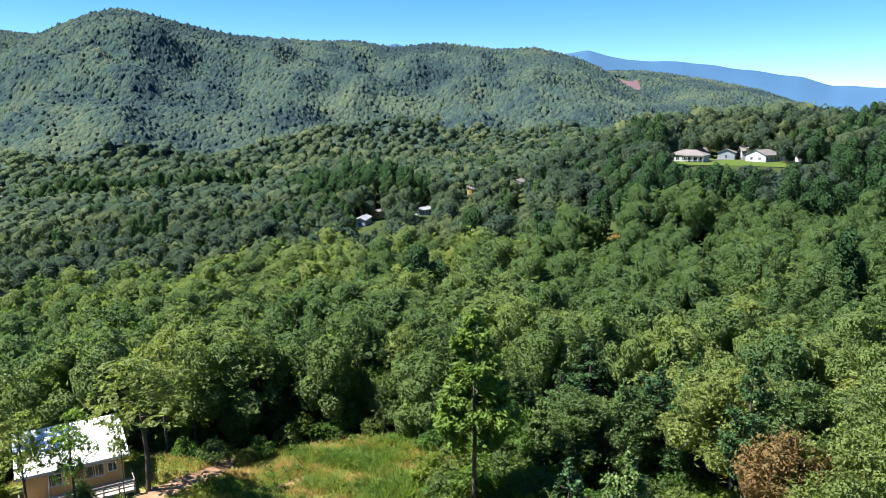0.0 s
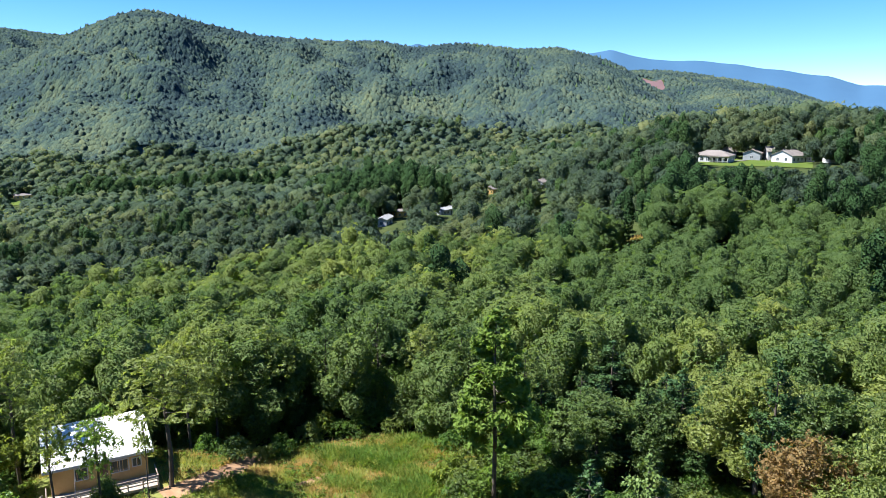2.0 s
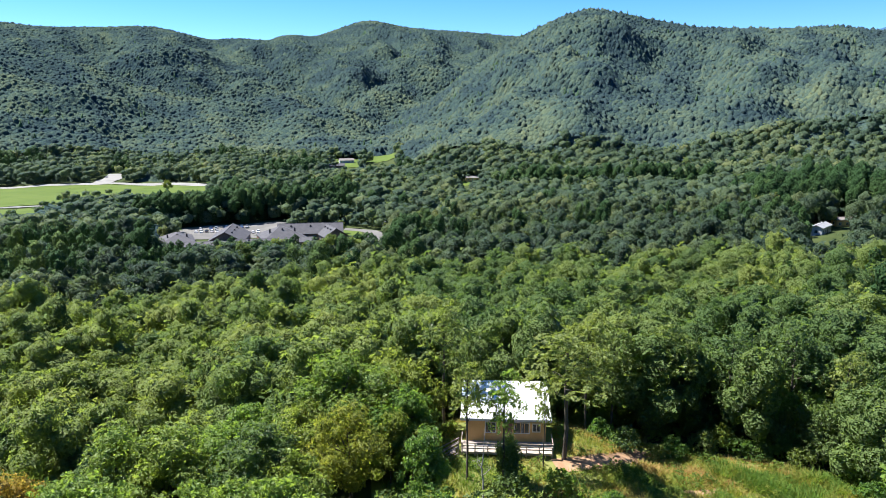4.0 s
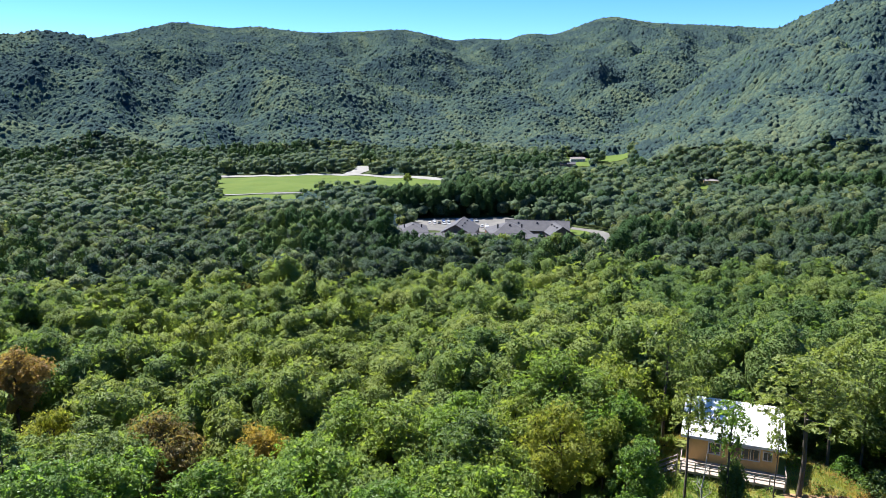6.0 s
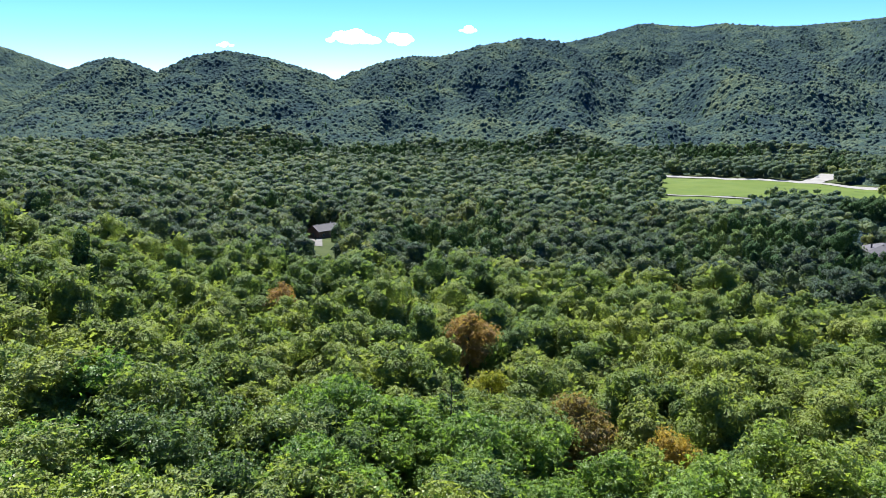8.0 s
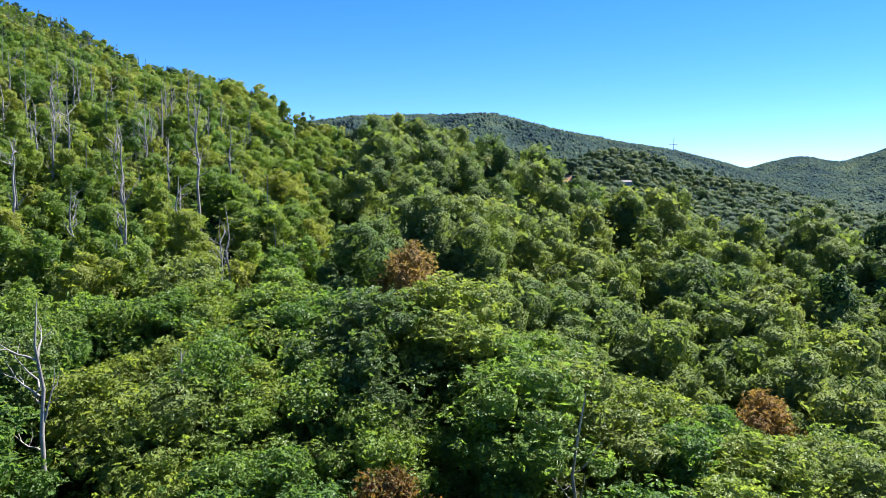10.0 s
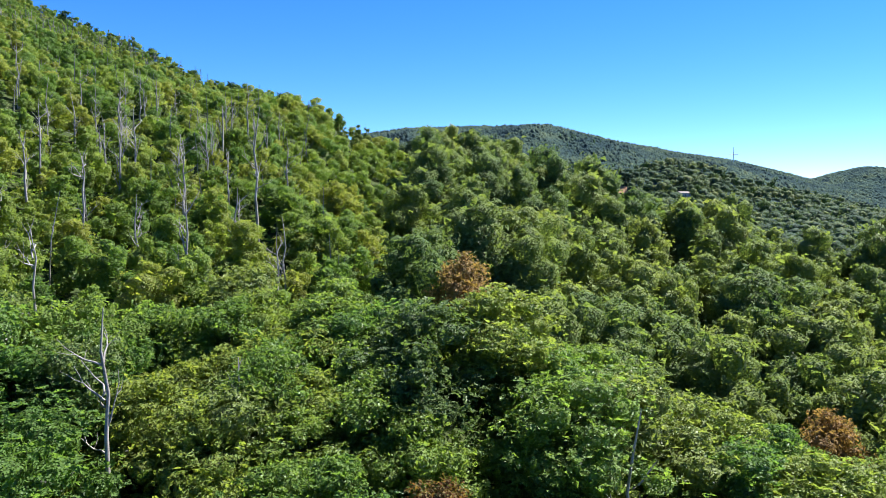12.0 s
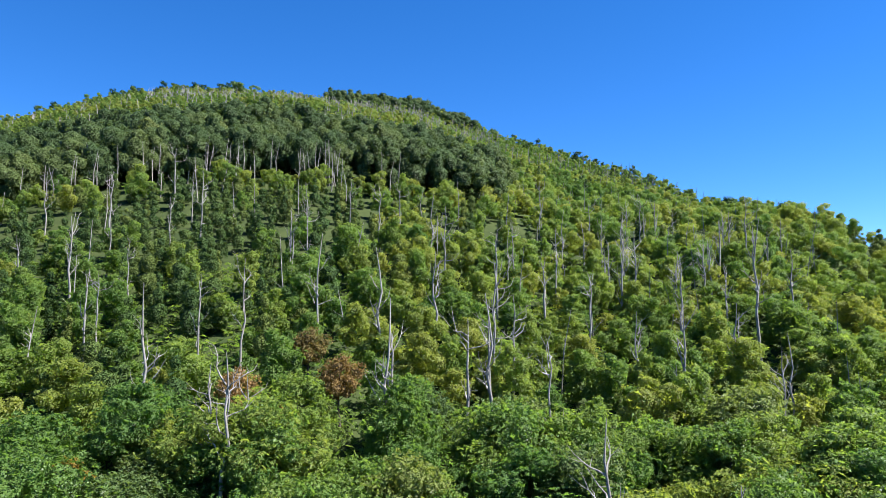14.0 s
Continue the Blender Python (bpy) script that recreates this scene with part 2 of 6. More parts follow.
for nm, c in (("white", (0.75, 0.75, 0.75)), ("silver", (0.4, 0.41, 0.42)), ("black", (0.02, 0.02, 0.022)), ("red", (0.3, 0.03, 0.03)), ("blue", (0.04, 0.08, 0.2))):
    pm, pn, pb = material(nm + "_car_paint", 0.25)
    pb.inputs["Base Color"].default_value = (*c, 1)
    pb.inputs["Coat Weight"].default_value = 0.6
    PAINTS.append((nm, pm))


# ---- the lie of the land: azimuth in degrees to the left of +y, distance in metres ----
def ring(az, r):
    a = np.radians(az)
    return -np.sin(a) * r, np.cos(a) * r


NEAR_R = [0, 35, 60, 100, 180, 350, 700]
NEAR = {
    -40: (2, 3, 3, 1, 2, 22, 10), -20: (2, 3, 3, 0, -2, 18, 5), 0: (2, 3, 3, 0, -8, -10, -12), 20: (2, 3, 3.5, -2, -14, -22, -22),
    40: (2, 1, 1, -4, -18, -30, -30), 60: (2, -2, -5, -9, -20, -30, -30), 80: (2, -1, -4, -9, -18, -29, -30), 100: (2, 1, -1, -6, -12, -22, -30),
}
NEAR.update({
    120: (2, 5, 4, 0, -4, -9, -10), 130: (2, 6.5, 7, 5, 4, 7, 20), 140: (2, 8, 10, 9, 7, 11, 30), 160: (2, 11, 18, 24, 26, 20, 0), 180: (2, 12, 22, 31, 48, 50, 20),
    210: (2, 12, 24, 36, 54, 90, 60), 250: (2, 10, 18, 28, 42, 60, 40), 290: (2, 5, 6, 5, 8, 25, 15),
})


def skyline(rc, foot, power, fall, *knots):
    return dict(canopy=7 if rc > 500 else 10.5, rc=rc, foot=foot, power=power, fall=fall, az=np.sort(knots[0::2]), el=np.array(knots[1::2])[np.argsort(knots[0::2])])


# the wooded peak with its long shoulder
PEAK = skyline(1300, 610, 1.05, 0.4, -16, 0.5, -14, 1.7, -11.8, 3.2, -9.8, 4.0, -7, 4.6, -3.8, 4.5, -0.3, 4.95, 4.1, 4.65, 6.3, 5.05, 10.3, 5.1, 15.5, 5.35, 19.8, 6.2,
            21.5, 6.6, 23.6, 6.95, 25.4, 6.5, 27.3, 5.7, 29.5, 4.6, 33, 2.2, 37, -0.8, 42, -4)
# the shoulder that the peak sends down towards the valley
SHOULDER = skyline(1010, 640, 1.1, 0.3, 24, -1.5, 20.6, 0.55, 15.7, 1.82, 13.2, 2.6, 9.8, 2.45, 5.9, 1.88, 2, 1.02, -2.5, -0.28, -6.5, -1.81, -9.6, -3.33, -12, -5)
# the long range across the valley
LONG_RANGE = skyline(2300, 900, 1.3, 0.4, 22, 4.5, 27.9, 5.0, 30.1, 5.1, 33.1, 5.4, 36.2, 5.6, 38.4, 5.9, 40.5, 6.28, 42.7, 5.6, 44.4, 4.93, 46.5, 5.1, 48.2, 4.58, 49.8, 4.75, 52.3, 4.6, 54.9, 5.2,
            56.1, 5.35, 58.7, 5.2, 60.4, 5.2, 62.7, 5.02, 64.8, 5.2, 67.4, 5.45, 69, 5.3, 71.1, 5.45, 72.6, 5.68, 74.9, 5.1, 76.3, 4.65, 78.5, 4.3, 80.5, 3.6, 83, 2)
# spurs and single hills that stand before it
MIDDLE_SPUR = skyline(1420, 820, 1.15, 0.35, 48, -3, 53, -0.53, 56.4, 1.21, 60.1, 2.49, 64.5, 3.4, 66.3, 3.5, 67.9, 3.2, 70.6, 2.0, 74.4, -0.3, 77.3, -1.7, 80, -4)
LEFT_HILL = skyline(1600, 800, 1.2, 0.4, 68, -2.5, 70.2, -0.94, 72.2, 0.75, 74.5, 2.37, 76.8, 3.53, 79, 4.42, 81.5, 4.76, 83, 4.4, 85, 4.15, 87.8, 3.35, 90.3, 3.37, 92.9, 2.77, 95.1, 2.0, 97.5, 0.8, 100, -1)
ROUND_HILL = skyline(1500, 750, 1.2, 0.4, 93, 0, 96.9, 1.95, 98.6, 2.43, 101.2, 3.19, 104.3, 3.7, 106.9, 3.07, 109, 2.05, 111, 1, 114, -1)
KNOB = skyline(1800, 900, 1.2, 0.4, 107.5, 0.5, 109, 2.05, 110.7, 2.78, 112.3, 3.0, 114.8, 2.1, 117, 1, 119, -1)
FAR_HILLS = skyline(2500, 1250, 1.2, 0.4, 110, 1, 114.8, 2.1, 117.1, 3.0, 119, 3.68, 120.8, 3.65, 122.7, 2.97, 123.8, 3.13, 125.5, 2.55, 127.3, 2.1, 128.5, 2.4, 129.5, 2.63, 131.5, 2.2, 133.2, 1.65, 136, 0.8, 140, -1)
# the darker ridge with the bare strip
DARK_RIDGE = skyline(1800, 900, 1.2, 0.4, -8, 2.4, -13.3, 2.9, -15.3, 2.87, -19.8, 2.2, -23.3, 1.4, -26.7, 0.2, -32, -1, -40, -2)
# the broad ridge beyond the near hill
BROAD_RIDGE = skyline(1600, 480, 1.2, 0.4, 125, -1.5, 129, 0.2, 133.2, 1.72, 138.3, 3.14, 142.5, 3.9, 147.3, 4.95, 151.7, 6.2, 155.7, 6.17, 158, 6.1, 163, 6.0, 170, 5, 180, 3)
# the hill with the houses
HOUSE_HILL = skyline(420, 120, 1.7, 0.25, -60, 0, -45, -0.2, -31.4, -0.24, -26.7, -0.06, -23, 0.14, -18, -0.48, -15.9, -0.7, -11.8, -2.0, -7.4, -3.6, -3, -5, 2, -7, 8, -9.5)
RIDGES = [PEAK, SHOULDER, LONG_RANGE, MIDDLE_SPUR, LEFT_HILL, ROUND_HILL, KNOB, FAR_HILLS, DARK_RIDGE, BROAD_RIDGE, HOUSE_HILL]
# the near hill: its crest draws away from the hover point as it climbs
HILL = [(112, -16, 140), (118, -10.5, 140), (123, -6, 145), (128, -3.9, 150), (134, -2.4, 150), (139, -1.3, 150), (143, -0.6, 155), (147, 0.6, 160), (151.2, 2.0, 170), (156, 3.5, 185), (162, 4.9, 205), (164.7, 5.7, 220), (167.3, 6.7, 230), (169.5, 7.8, 250), (175, 8.4, 310),
        (178.3, 9.1, 350), (180.5, 10.3, 380), (184.4, 11.9, 420), (190.5, 13.9, 470), (195, 15.3, 500)]
HILL += [(197.9, 16.2, 510), (200.7, 17.4, 520), (207, 17.7, 520), (211.7, 18.0, 520),
         (218, 17.8, 520), (220.6, 17.4, 520), (224, 16.7, 520), (227, 15.5, 520), (231, 13.8, 520), (240, 11, 520), (255, 9, 500), (280, 5, 450), (300, 1, 400), (320, -3, 380)]
WAVES = np.random.RandomState(5).uniform(-1, 1, (28, 4))


def swell(x, y, size):
    """Smooth rolling noise, about -1 to 1."""
    out = 0
    for i, (a, b, c, d) in enumerate(WAVES):
        k = (1 + 0.28 * (i % 14)) / size
        n = math.hypot(a, b) + 1e-6
        out = out + np.sin((a * x + b * y) / n * k * 6.28 + c * 9) * (1 / (1 + 0.28 * (i % 14)))
    return out / 4.2


def wrap(az):
    return (np.asarray(az, float) + 70) % 360 - 70


def land_raw(az, r):
    az = wrap(az)
    x, y = ring(az, r)
    keys = sorted(NEAR)
    ka = np.array([keys[-1] - 360] + keys + [keys[0] + 360], float)
    rows = [NEAR[keys[-1]]] + [NEAR[k] for k in keys] + [NEAR[keys[0]]]
    cols = np.array([np.interp(np.clip(r, 0, 700), NEAR_R, row) for row in rows])
    i = np.clip(np.searchsorted(ka, az) - 1, 0, len(ka) - 2)
    t = (az - ka[i]) / (ka[i + 1] - ka[i])
    t = t * t * (3 - 2 * t)
    j = np.arange(len(az))
    base = cols[i, j] * (1 - t) + cols[i + 1, j] * t
    z = base + swell(x, y, 90) * np.clip((r - 60) / 200, 0, 1) * 1.2
    fade = np.clip((r - 700) / 800, 0, 1)
    z = z * (1 - fade) - 12 * fade
    for n, g in enumerate(RIDGES):
        el = np.interp(az, g["az"], g["el"], left=-12, right=-12)
        edge = np.clip(np.minimum(az - g["az"][0], g["az"][-1] - az) / 2 + 1, 0, 1)
        top = 40 + g["rc"] * np.tan(np.radians(el)) - g["canopy"]
        t = (r - g["foot"]) / (g["rc"] - g["foot"])
        tt = np.clip(t, 0, 1)
        spur = swell(x + 900 * n, y, g["rc"] * 0.2)
        s = tt ** g["power"] + (0.42 * spur + 0.08 * swell(x, y + 700 * n, g["rc"] * 0.09)) * tt * (1 - tt) * 2
        foot = np.minimum(base, top - 2)
        h = np.minimum(foot + (top - foot) * s, 40 + r * np.tan(np.radians(el)) - g["canopy"] - (1 - tt) * 14)
        h = np.where(t > 1, top - (r - g["rc"]) * g["fall"], h)
        z = np.where((t > 0) & (edge > 0), np.maximum(z, h), z)
    # the level yard on which the cabin stands
    cx, cy = ring(29.3, 68.5)
    w = np.clip(1.7 - np.hypot(x - cx, y - cy) / 11.0, 0, 1)
    w = w * w * (3 - 2 * w)
    z = z * (1 - w) + 4.35 * w
    # the terrace that carries the hilltop homes
    w = np.clip((r - 258) / 42, 0, 1) * np.clip((385 - r) / 35, 0, 1) * np.clip((az + 32) / 2, 0, 1) * np.clip((-14.3 - az) / 2, 0, 1)
    z = z * (1 - w) + (18.2 + np.clip(r - 345, 0, 40) * 0.08) * w
    ha = np.array([k[0] for k in HILL])
    el, rc = np.interp(az, ha, [k[1] for k in HILL], left=-20, right=-20), np.interp(az, ha, [k[2] for k in HILL])
    top = 40 + rc * np.tan(np.radians(el)) - np.interp(az, [165, 174], [8, 3.5])
    t = (r - 60) / (rc - 60)
    tt = np.clip(t, 0, 1)
    h = base + (top - base) * tt ** 1.6 + 6 * swell(x, y, 150) * tt * (1 - tt)
    h = np.where(t > 1, top - (r - rc) * 0.5, h)
    inside = (az > 112) & (az < 320)
    return np.where(inside & (t > 0), np.maximum(h, np.where(t < 1, base, z)), z)


GA, GR = np.arange(-70, 290.01, 1.0), np.concatenate([np.linspace(0, 120, 41)[:-1], np.geomspace(120, 2600, 170), [3200, 4000, 4950]])
LAND = np.array([land_raw(np.full(len(GR), a), GR) for a in GA])
LAND[-1] = LAND[0]


def ground_at(az, r):
    az, r = wrap(az), np.asarray(r, float)
    fa = np.clip((az + 70) / 1.0, 0, len(GA) - 1.001)
    i = fa.astype(int)
    j = np.clip(np.searchsorted(GR, r, side="right") - 1, 0, len(GR) - 2)
    u, v = fa - i, np.clip((r - GR[j]) / (GR[j + 1] - GR[j]), 0, 1)
    return (LAND[i, j] * (1 - u) + LAND[i + 1, j] * u) * (1 - v) + (LAND[i, j + 1] * (1 - u) + LAND[i + 1, j + 1] * u) * v


def polar(x, y):
    return np.degrees(np.arctan2(-np.asarray(x), np.asarray(y))), np.hypot(x, y)


def ground_xy(x, y):
    a, r = polar(x, y)
    return ground_at(np.atleast_1d(a), np.atleast_1d(r))


def spot(az, el, up=0.0, start=25.0):
    """Where a line of sight at that azimuth and elevation comes down to so many metres above the land: x, y, ground z, distance."""
    rr = np.linspace(start, 2600, 10000)
    g = ground_at(np.full(len(rr), float(az)), rr)
    k = int(np.argmax(g + up >= 40 + rr * math.tan(radians(el))))
    x, y = ring(az, rr[k])
    return float(x), float(y), float(g[k]), float(rr[k])


# ---- mesh helpers ----
def mesh_of(name, verts, faces, mats, tone=None, index=None, smooth=False):
    """A mesh from arrays: faces of one width (3 or 4 corners)."""
    verts, faces = np.ascontiguousarray(verts, np.float32), np.ascontiguousarray(faces, np.int32)
    me = bpy.data.meshes.new(name)
    n, k = faces.shape
    me.vertices.add(len(verts))
    me.vertices.foreach_set("co", verts.ravel())
    me.loops.add(n * k)
    me.loops.foreach_set("vertex_index", faces.ravel())
    me.polygons.add(n)
    me.polygons.foreach_set("loop_start", np.arange(0, n * k, k, dtype=np.int32))
    for m in mats:
        me.materials.append(m)
    if index is not None:
        me.polygons.foreach_set("material_index", np.ascontiguousarray(index, np.int32))
    if tone is not None:
        me.attributes.new("tone", "FLOAT", "POINT").data.foreach_set("value", np.ascontiguousarray(tone, np.float32))
    if smooth:
        me.polygons.foreach_set("use_smooth", np.ones(n, bool))
    me.update(calc_edges=True)
    return me


def quads(name, q, mats, tone=None):
    q = np.asarray(q)
    return mesh_of(name, q.reshape(-1, 3), np.arange(len(q) * q.shape[1]).reshape(-1, q.shape[1]), mats, tone)


def tri_mesh(name, shape, mats):
    return mesh_of(name, shape[0], shape[1], mats, None, None, True)


def part(name, data, mat, parent, label=""):
    """Links a bmesh or a mesh as one object under a thing or a part."""
    if isinstance(data, bmesh.types.BMesh):
        me = bpy.data.meshes.new(name)
        data.to_mesh(me)
        data.free()
        me.materials.append(mat)
    else:
        me = data
    ob = new(name, me)
    ob.parent = parent
    if label:
        tagged(ob, label)
    return ob


def thing(name, m, label, category, group="", kind=""):
    e = new(name)
    e.matrix_world = m
    return tagged(e, label, category, group, kind)


def box(bm, x0, x1, y0, y1, z0, z1, bevel=0.0):
    g = bmesh.ops.create_cube(bm, size=1.0, matrix=Matrix.Translation(((x0 + x1) / 2, (y0 + y1) / 2, (z0 + z1) / 2)) @ Matrix.Diagonal((x1 - x0, y1 - y0, z1 - z0, 1)))
    if bevel:
        es = list({e for v in g["verts"] for e in v.link_edges})
        bmesh.ops.bevel(bm, geom=es, offset=bevel, segments=1, affect="EDGES")
    return bm


def boxed(*a):
    return box(bmesh.new(), *a)


def tube(points, radii, sides=6):
    """A tapered tube along points: verts, quads."""
    pts = [Vector(p) for p in points]
    vs, fs = [], []
    for i, p in enumerate(pts):
        d = (pts[min(i + 1, len(pts) - 1)] - pts[max(i - 1, 0)]).normalized()
        a = d.orthogonal().normalized()
        b = d.cross(a)
        for k in range(sides):
            w = 2 * math.pi * k / sides
            vs.append(p + (a * math.cos(w) + b * math.sin(w)) * radii[i])
    for i in range(len(pts) - 1):
        for k in range(sides):
            fs.append((i * sides + k, i * sides + (k + 1) % sides, (i + 1) * sides + (k + 1) % sides, (i + 1) * sides + k))
    return vs, fs


def tubes(name, many, mat, sides=6):
    vs, fs = [], []
    for pts, rad in many:
        v, f = tube(pts, rad, sides)
        o = len(vs)
        vs += v
        fs += [[i + o for i in q] for q in f]
    me = bpy.data.meshes.new(name)
    me.from_pydata([tuple(v) for v in vs], [], fs)
    me.materials.append(mat)
    me.polygons.foreach_set("use_smooth", np.ones(len(fs), bool))
    return me


# ---- ground ----
ga, gz = GA[:-1], LAND[:-1]
xx, yy = ring(ga[:, None], GR[None, :])
gv = np.stack([xx, yy, gz], -1).reshape(-1, 3)
na, nr = len(ga), len(GR)
ii, jj = np.meshgrid(np.arange(na), np.arange(1, nr - 1), indexing="ij")
i2 = (ii + 1) % na
gf = np.stack([ii * nr + jj, ii * nr + jj + 1, i2 * nr + jj + 1, i2 * nr + jj], -1).reshape(-1, 4)[:, ::-1]
cap_i = np.arange(na)
cap = np.stack([cap_i * nr, cap_i * nr + 1, ((cap_i + 1) % na) * nr + 1], -1)[:, ::-1]
ground_me = bpy.data.meshes.new("ground")
ground_me.from_pydata(gv.tolist(), [], gf.tolist() + cap.tolist())
ground_me.materials.append(M_FLOOR)
ground_me.polygons.foreach_set("use_smooth", np.ones(len(ground_me.polygons), bool))
tagged(new("ground", ground_me), "dark leaf-littered forest floor rolling into wooded hills", "ground", kind="structure")

# far range, a backdrop beyond the last woods; haze-blue painted into its base colour
ba = np.linspace(-60, 10, 281)
bel = np.interp(ba, [-60, -36, -31.2, -28.1, -26.1, -22.8, -18.3, -14.1, -11.1, -9.4, -5, 2, 3.7, 5, 10], [0.8, 1.2, 1.43, 1.6, 2.2, 2.73, 3.42, 3.62, 4.37, 4.18, 3.4, 4.5, 4.95, 4.6, 3])
bel = bel + 0.03 * np.sin(ba * 2.1)
bv, bf = [], []
for i, (a, e) in enumerate(zip(ba, bel)):
    for k in range(7):
        s = k / 6
        rr = 4000 + 700 * s
        x, y = ring(a, rr)
        bv.append((x, y, -20 + (40 + rr * math.tan(radians(e)) + 20) * s ** 1.2))
for i in range(len(ba) - 1):
    for k in range(6):
        bf.append((i * 7 + k, (i + 1) * 7 + k, (i + 1) * 7 + k + 1, i * 7 + k + 1))
bm_ = bpy.data.meshes.new("far_range")
bm_.from_pydata([tuple(map(float, v)) for v in bv], [], bf)
bm_.materials.append(M_HAZE_BLUE_HILLS)
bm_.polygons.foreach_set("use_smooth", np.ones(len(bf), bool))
tagged(new("backdrop", bm_), "mountain range on the horizon with blue haze in its colour", "mountains", kind="structure")


# ---- open ground: fields, roads, lots ----
BARE = []      # (x, y, radius): where no tree stands
BARE_SECTORS = []      # azimuths, inner and outer edge


def ribbon(name, stops, width, mat, label, category, lift=0.12, kind="structure", clear=2.5):
    """A strip laid on the land through points of azimuth and distance."""
    pts = []
    for (a0, r0), (a1, r1) in zip(stops, stops[1:]):
        n = max(2, int(math.hypot((a1 - a0) * r0 / 57, r1 - r0) / 4))
        for i in range(n):
            pts.append(ring(a0 + (a1 - a0) * i / n, r0 + (r1 - r0) * i / n))
    pts.append(ring(*stops[-1]))
    pts = np.array(pts, float)
    for _ in range(3):
        pts[1:-1] = (pts[:-2] + 2 * pts[1:-1] + pts[2:]) / 4
    d = np.gradient(pts, axis=0)
    d /= np.linalg.norm(d, axis=1)[:, None] + 1e-9
    nrm = np.stack([-d[:, 1], d[:, 0]], 1)
    cols = np.linspace(-0.5, 0.5, 5) * width
    xy = pts[:, None, :] + nrm[:, None, :] * cols[None, :, None]
    z = ground_xy(xy[..., 0].ravel(), xy[..., 1].ravel()).reshape(xy.shape[:2]) + lift
    v = np.concatenate([xy, z[..., None]], -1).reshape(-1, 3)
    f = [(i * 5 + k, i * 5 + k + 1, (i + 1) * 5 + k + 1, (i + 1) * 5 + k) for i in range(len(pts) - 1) for k in range(4)]
    me = bpy.data.meshes.new(name)
    me.from_pydata(v.tolist(), [], f)
    me.materials.append(mat)
    for p in pts:
        BARE.append((p[0], p[1], width / 2 + clear))
    return tagged(new(name, me), label, category, kind=kind)


def patch(name, a0, a1, r_in, r_out, mat, label, category, lift=0.06, wobble=0.0, trees_off=True, n=48, m=22):
    """A sheet on the land between two azimuths; r_in and r_out run through knots."""
    az = np.linspace(a0, a1, n)
    ri, ro = np.interp(np.linspace(0, 1, n), np.linspace(0, 1, len(r_in)), r_in), np.interp(np.linspace(0, 1, n), np.linspace(0, 1, len(r_out)), r_out)
    s = np.linspace(0, 1, m)
    w = wobble * (np.sin(az * 3.1) + np.sin(az * 7.7 + 1)) * 0.5
    R = (ri - w)[:, None] * (1 - s) + (ro + w)[:, None] * s
    A = np.repeat(az[:, None], m, 1)
    x, y = ring(A, R)
    z = ground_at(A.ravel(), R.ravel()).reshape(A.shape) + lift
    f = [(i * m + k, (i + 1) * m + k, (i + 1) * m + k + 1, i * m + k + 1) for i in range(n - 1) for k in range(m - 1)]
    me = bpy.data.meshes.new(name)
    me.from_pydata(np.stack([x, y, z], -1).reshape(-1, 3).tolist(), [], f)
    me.materials.append(mat)
    if trees_off:
        BARE_SECTORS.append((az if a1 > a0 else az[::-1], ri, ro))
    return tagged(new(name, me), label, category, kind="structure")


# the knoll below: wild grass with a clay track
patch("clearing", -8.0, 21.5, [42, 42, 42, 42], [64, 77, 82, 80, 74], M_GRASS, "overgrown grassy clearing on the knoll", "clearing", 0.05, 2.0, True, 90, 40)
patch("clearing", -23.0, -8.0, [42, 42, 42], [62, 65, 65], M_GRASS, "weedy open ground below the young pines", "clearing", 0.05, 1.5, True, 50, 24)
patch("cabin_yard", 17.5, 41, [50, 50, 50, 52], [86, 88, 86, 82], M_GRASS, "rough grass yard round the cabin", "yard", 0.04, 1.0, False, 60, 30)
ribbon("track", [(25.0, 66.5), (22.5, 67.5), (20.3, 69.5), (19.0, 72), (18.2, 75), (17.8, 78)], 2.8, M_CLAY, "bare orange clay track on the knoll", "track", 0.1)
ribbon("track", [(14.2, 68), (12.4, 69.2), (10.8, 71.2)], 1.3, M_CLAY, "bare clay patch in the grass", "track", 0.1)
TRACK_SPOTS = list(BARE)
patch("clay_bank", 21, 23.6, [82, 81], [88, 88], M_CLAY, "bare clay bank under the trees", "bank", 0.08, 0.4, True, 8, 8)
DRY = spot(-13.4, -10.6, 0.0, 100)[3]
patch("dry_bank", -14.4, -12.5, [DRY - 6, DRY - 7], [DRY + 9, DRY + 8], M_GRASS, "dry yellow grass bank between the trees", "bank", 0.4, 2, True, 16, 8)
# the meadow by the highway
patch("meadow", 52.3, 70.8, [590, 586, 578, 570, 566], [640, 668, 690, 697, 690], M_LAWN, "mown bright green meadow by the highway", "meadow", 0.30, 0, True, 60, 24)
patch("meadow", 64.0, 71.0, [520, 518], [551, 549], M_LAWN, "grass strip between two roads", "meadow", 0.30, 0, True, 30, 8)
ribbon("highway", [(78, 700), (72, 704), (66, 703), (61.5, 694), (59.5, 690), (56, 668), (52, 640), (48, 615)], 13, M_HIGHWAY, "pale two-lane highway along the meadow", "road", 0.45)
ribbon("road", [(60.5, 690), (59.6, 730), (59.2, 765)], 16, M_HIGHWAY, "wide pale side road climbing from the highway", "road", 0.5)
ribbon("road", [(74, 560), (68, 562), (64, 561), (61.5, 556), (58, 545)], 7, M_ASPHALT, "grey lane along the lower meadow", "road", 0.45)
ribbon("road", [(76, 505), (71.5, 508), (67.5, 512)], 7, M_CONCRETE, "pale lane below the meadow", "road", 0.45)
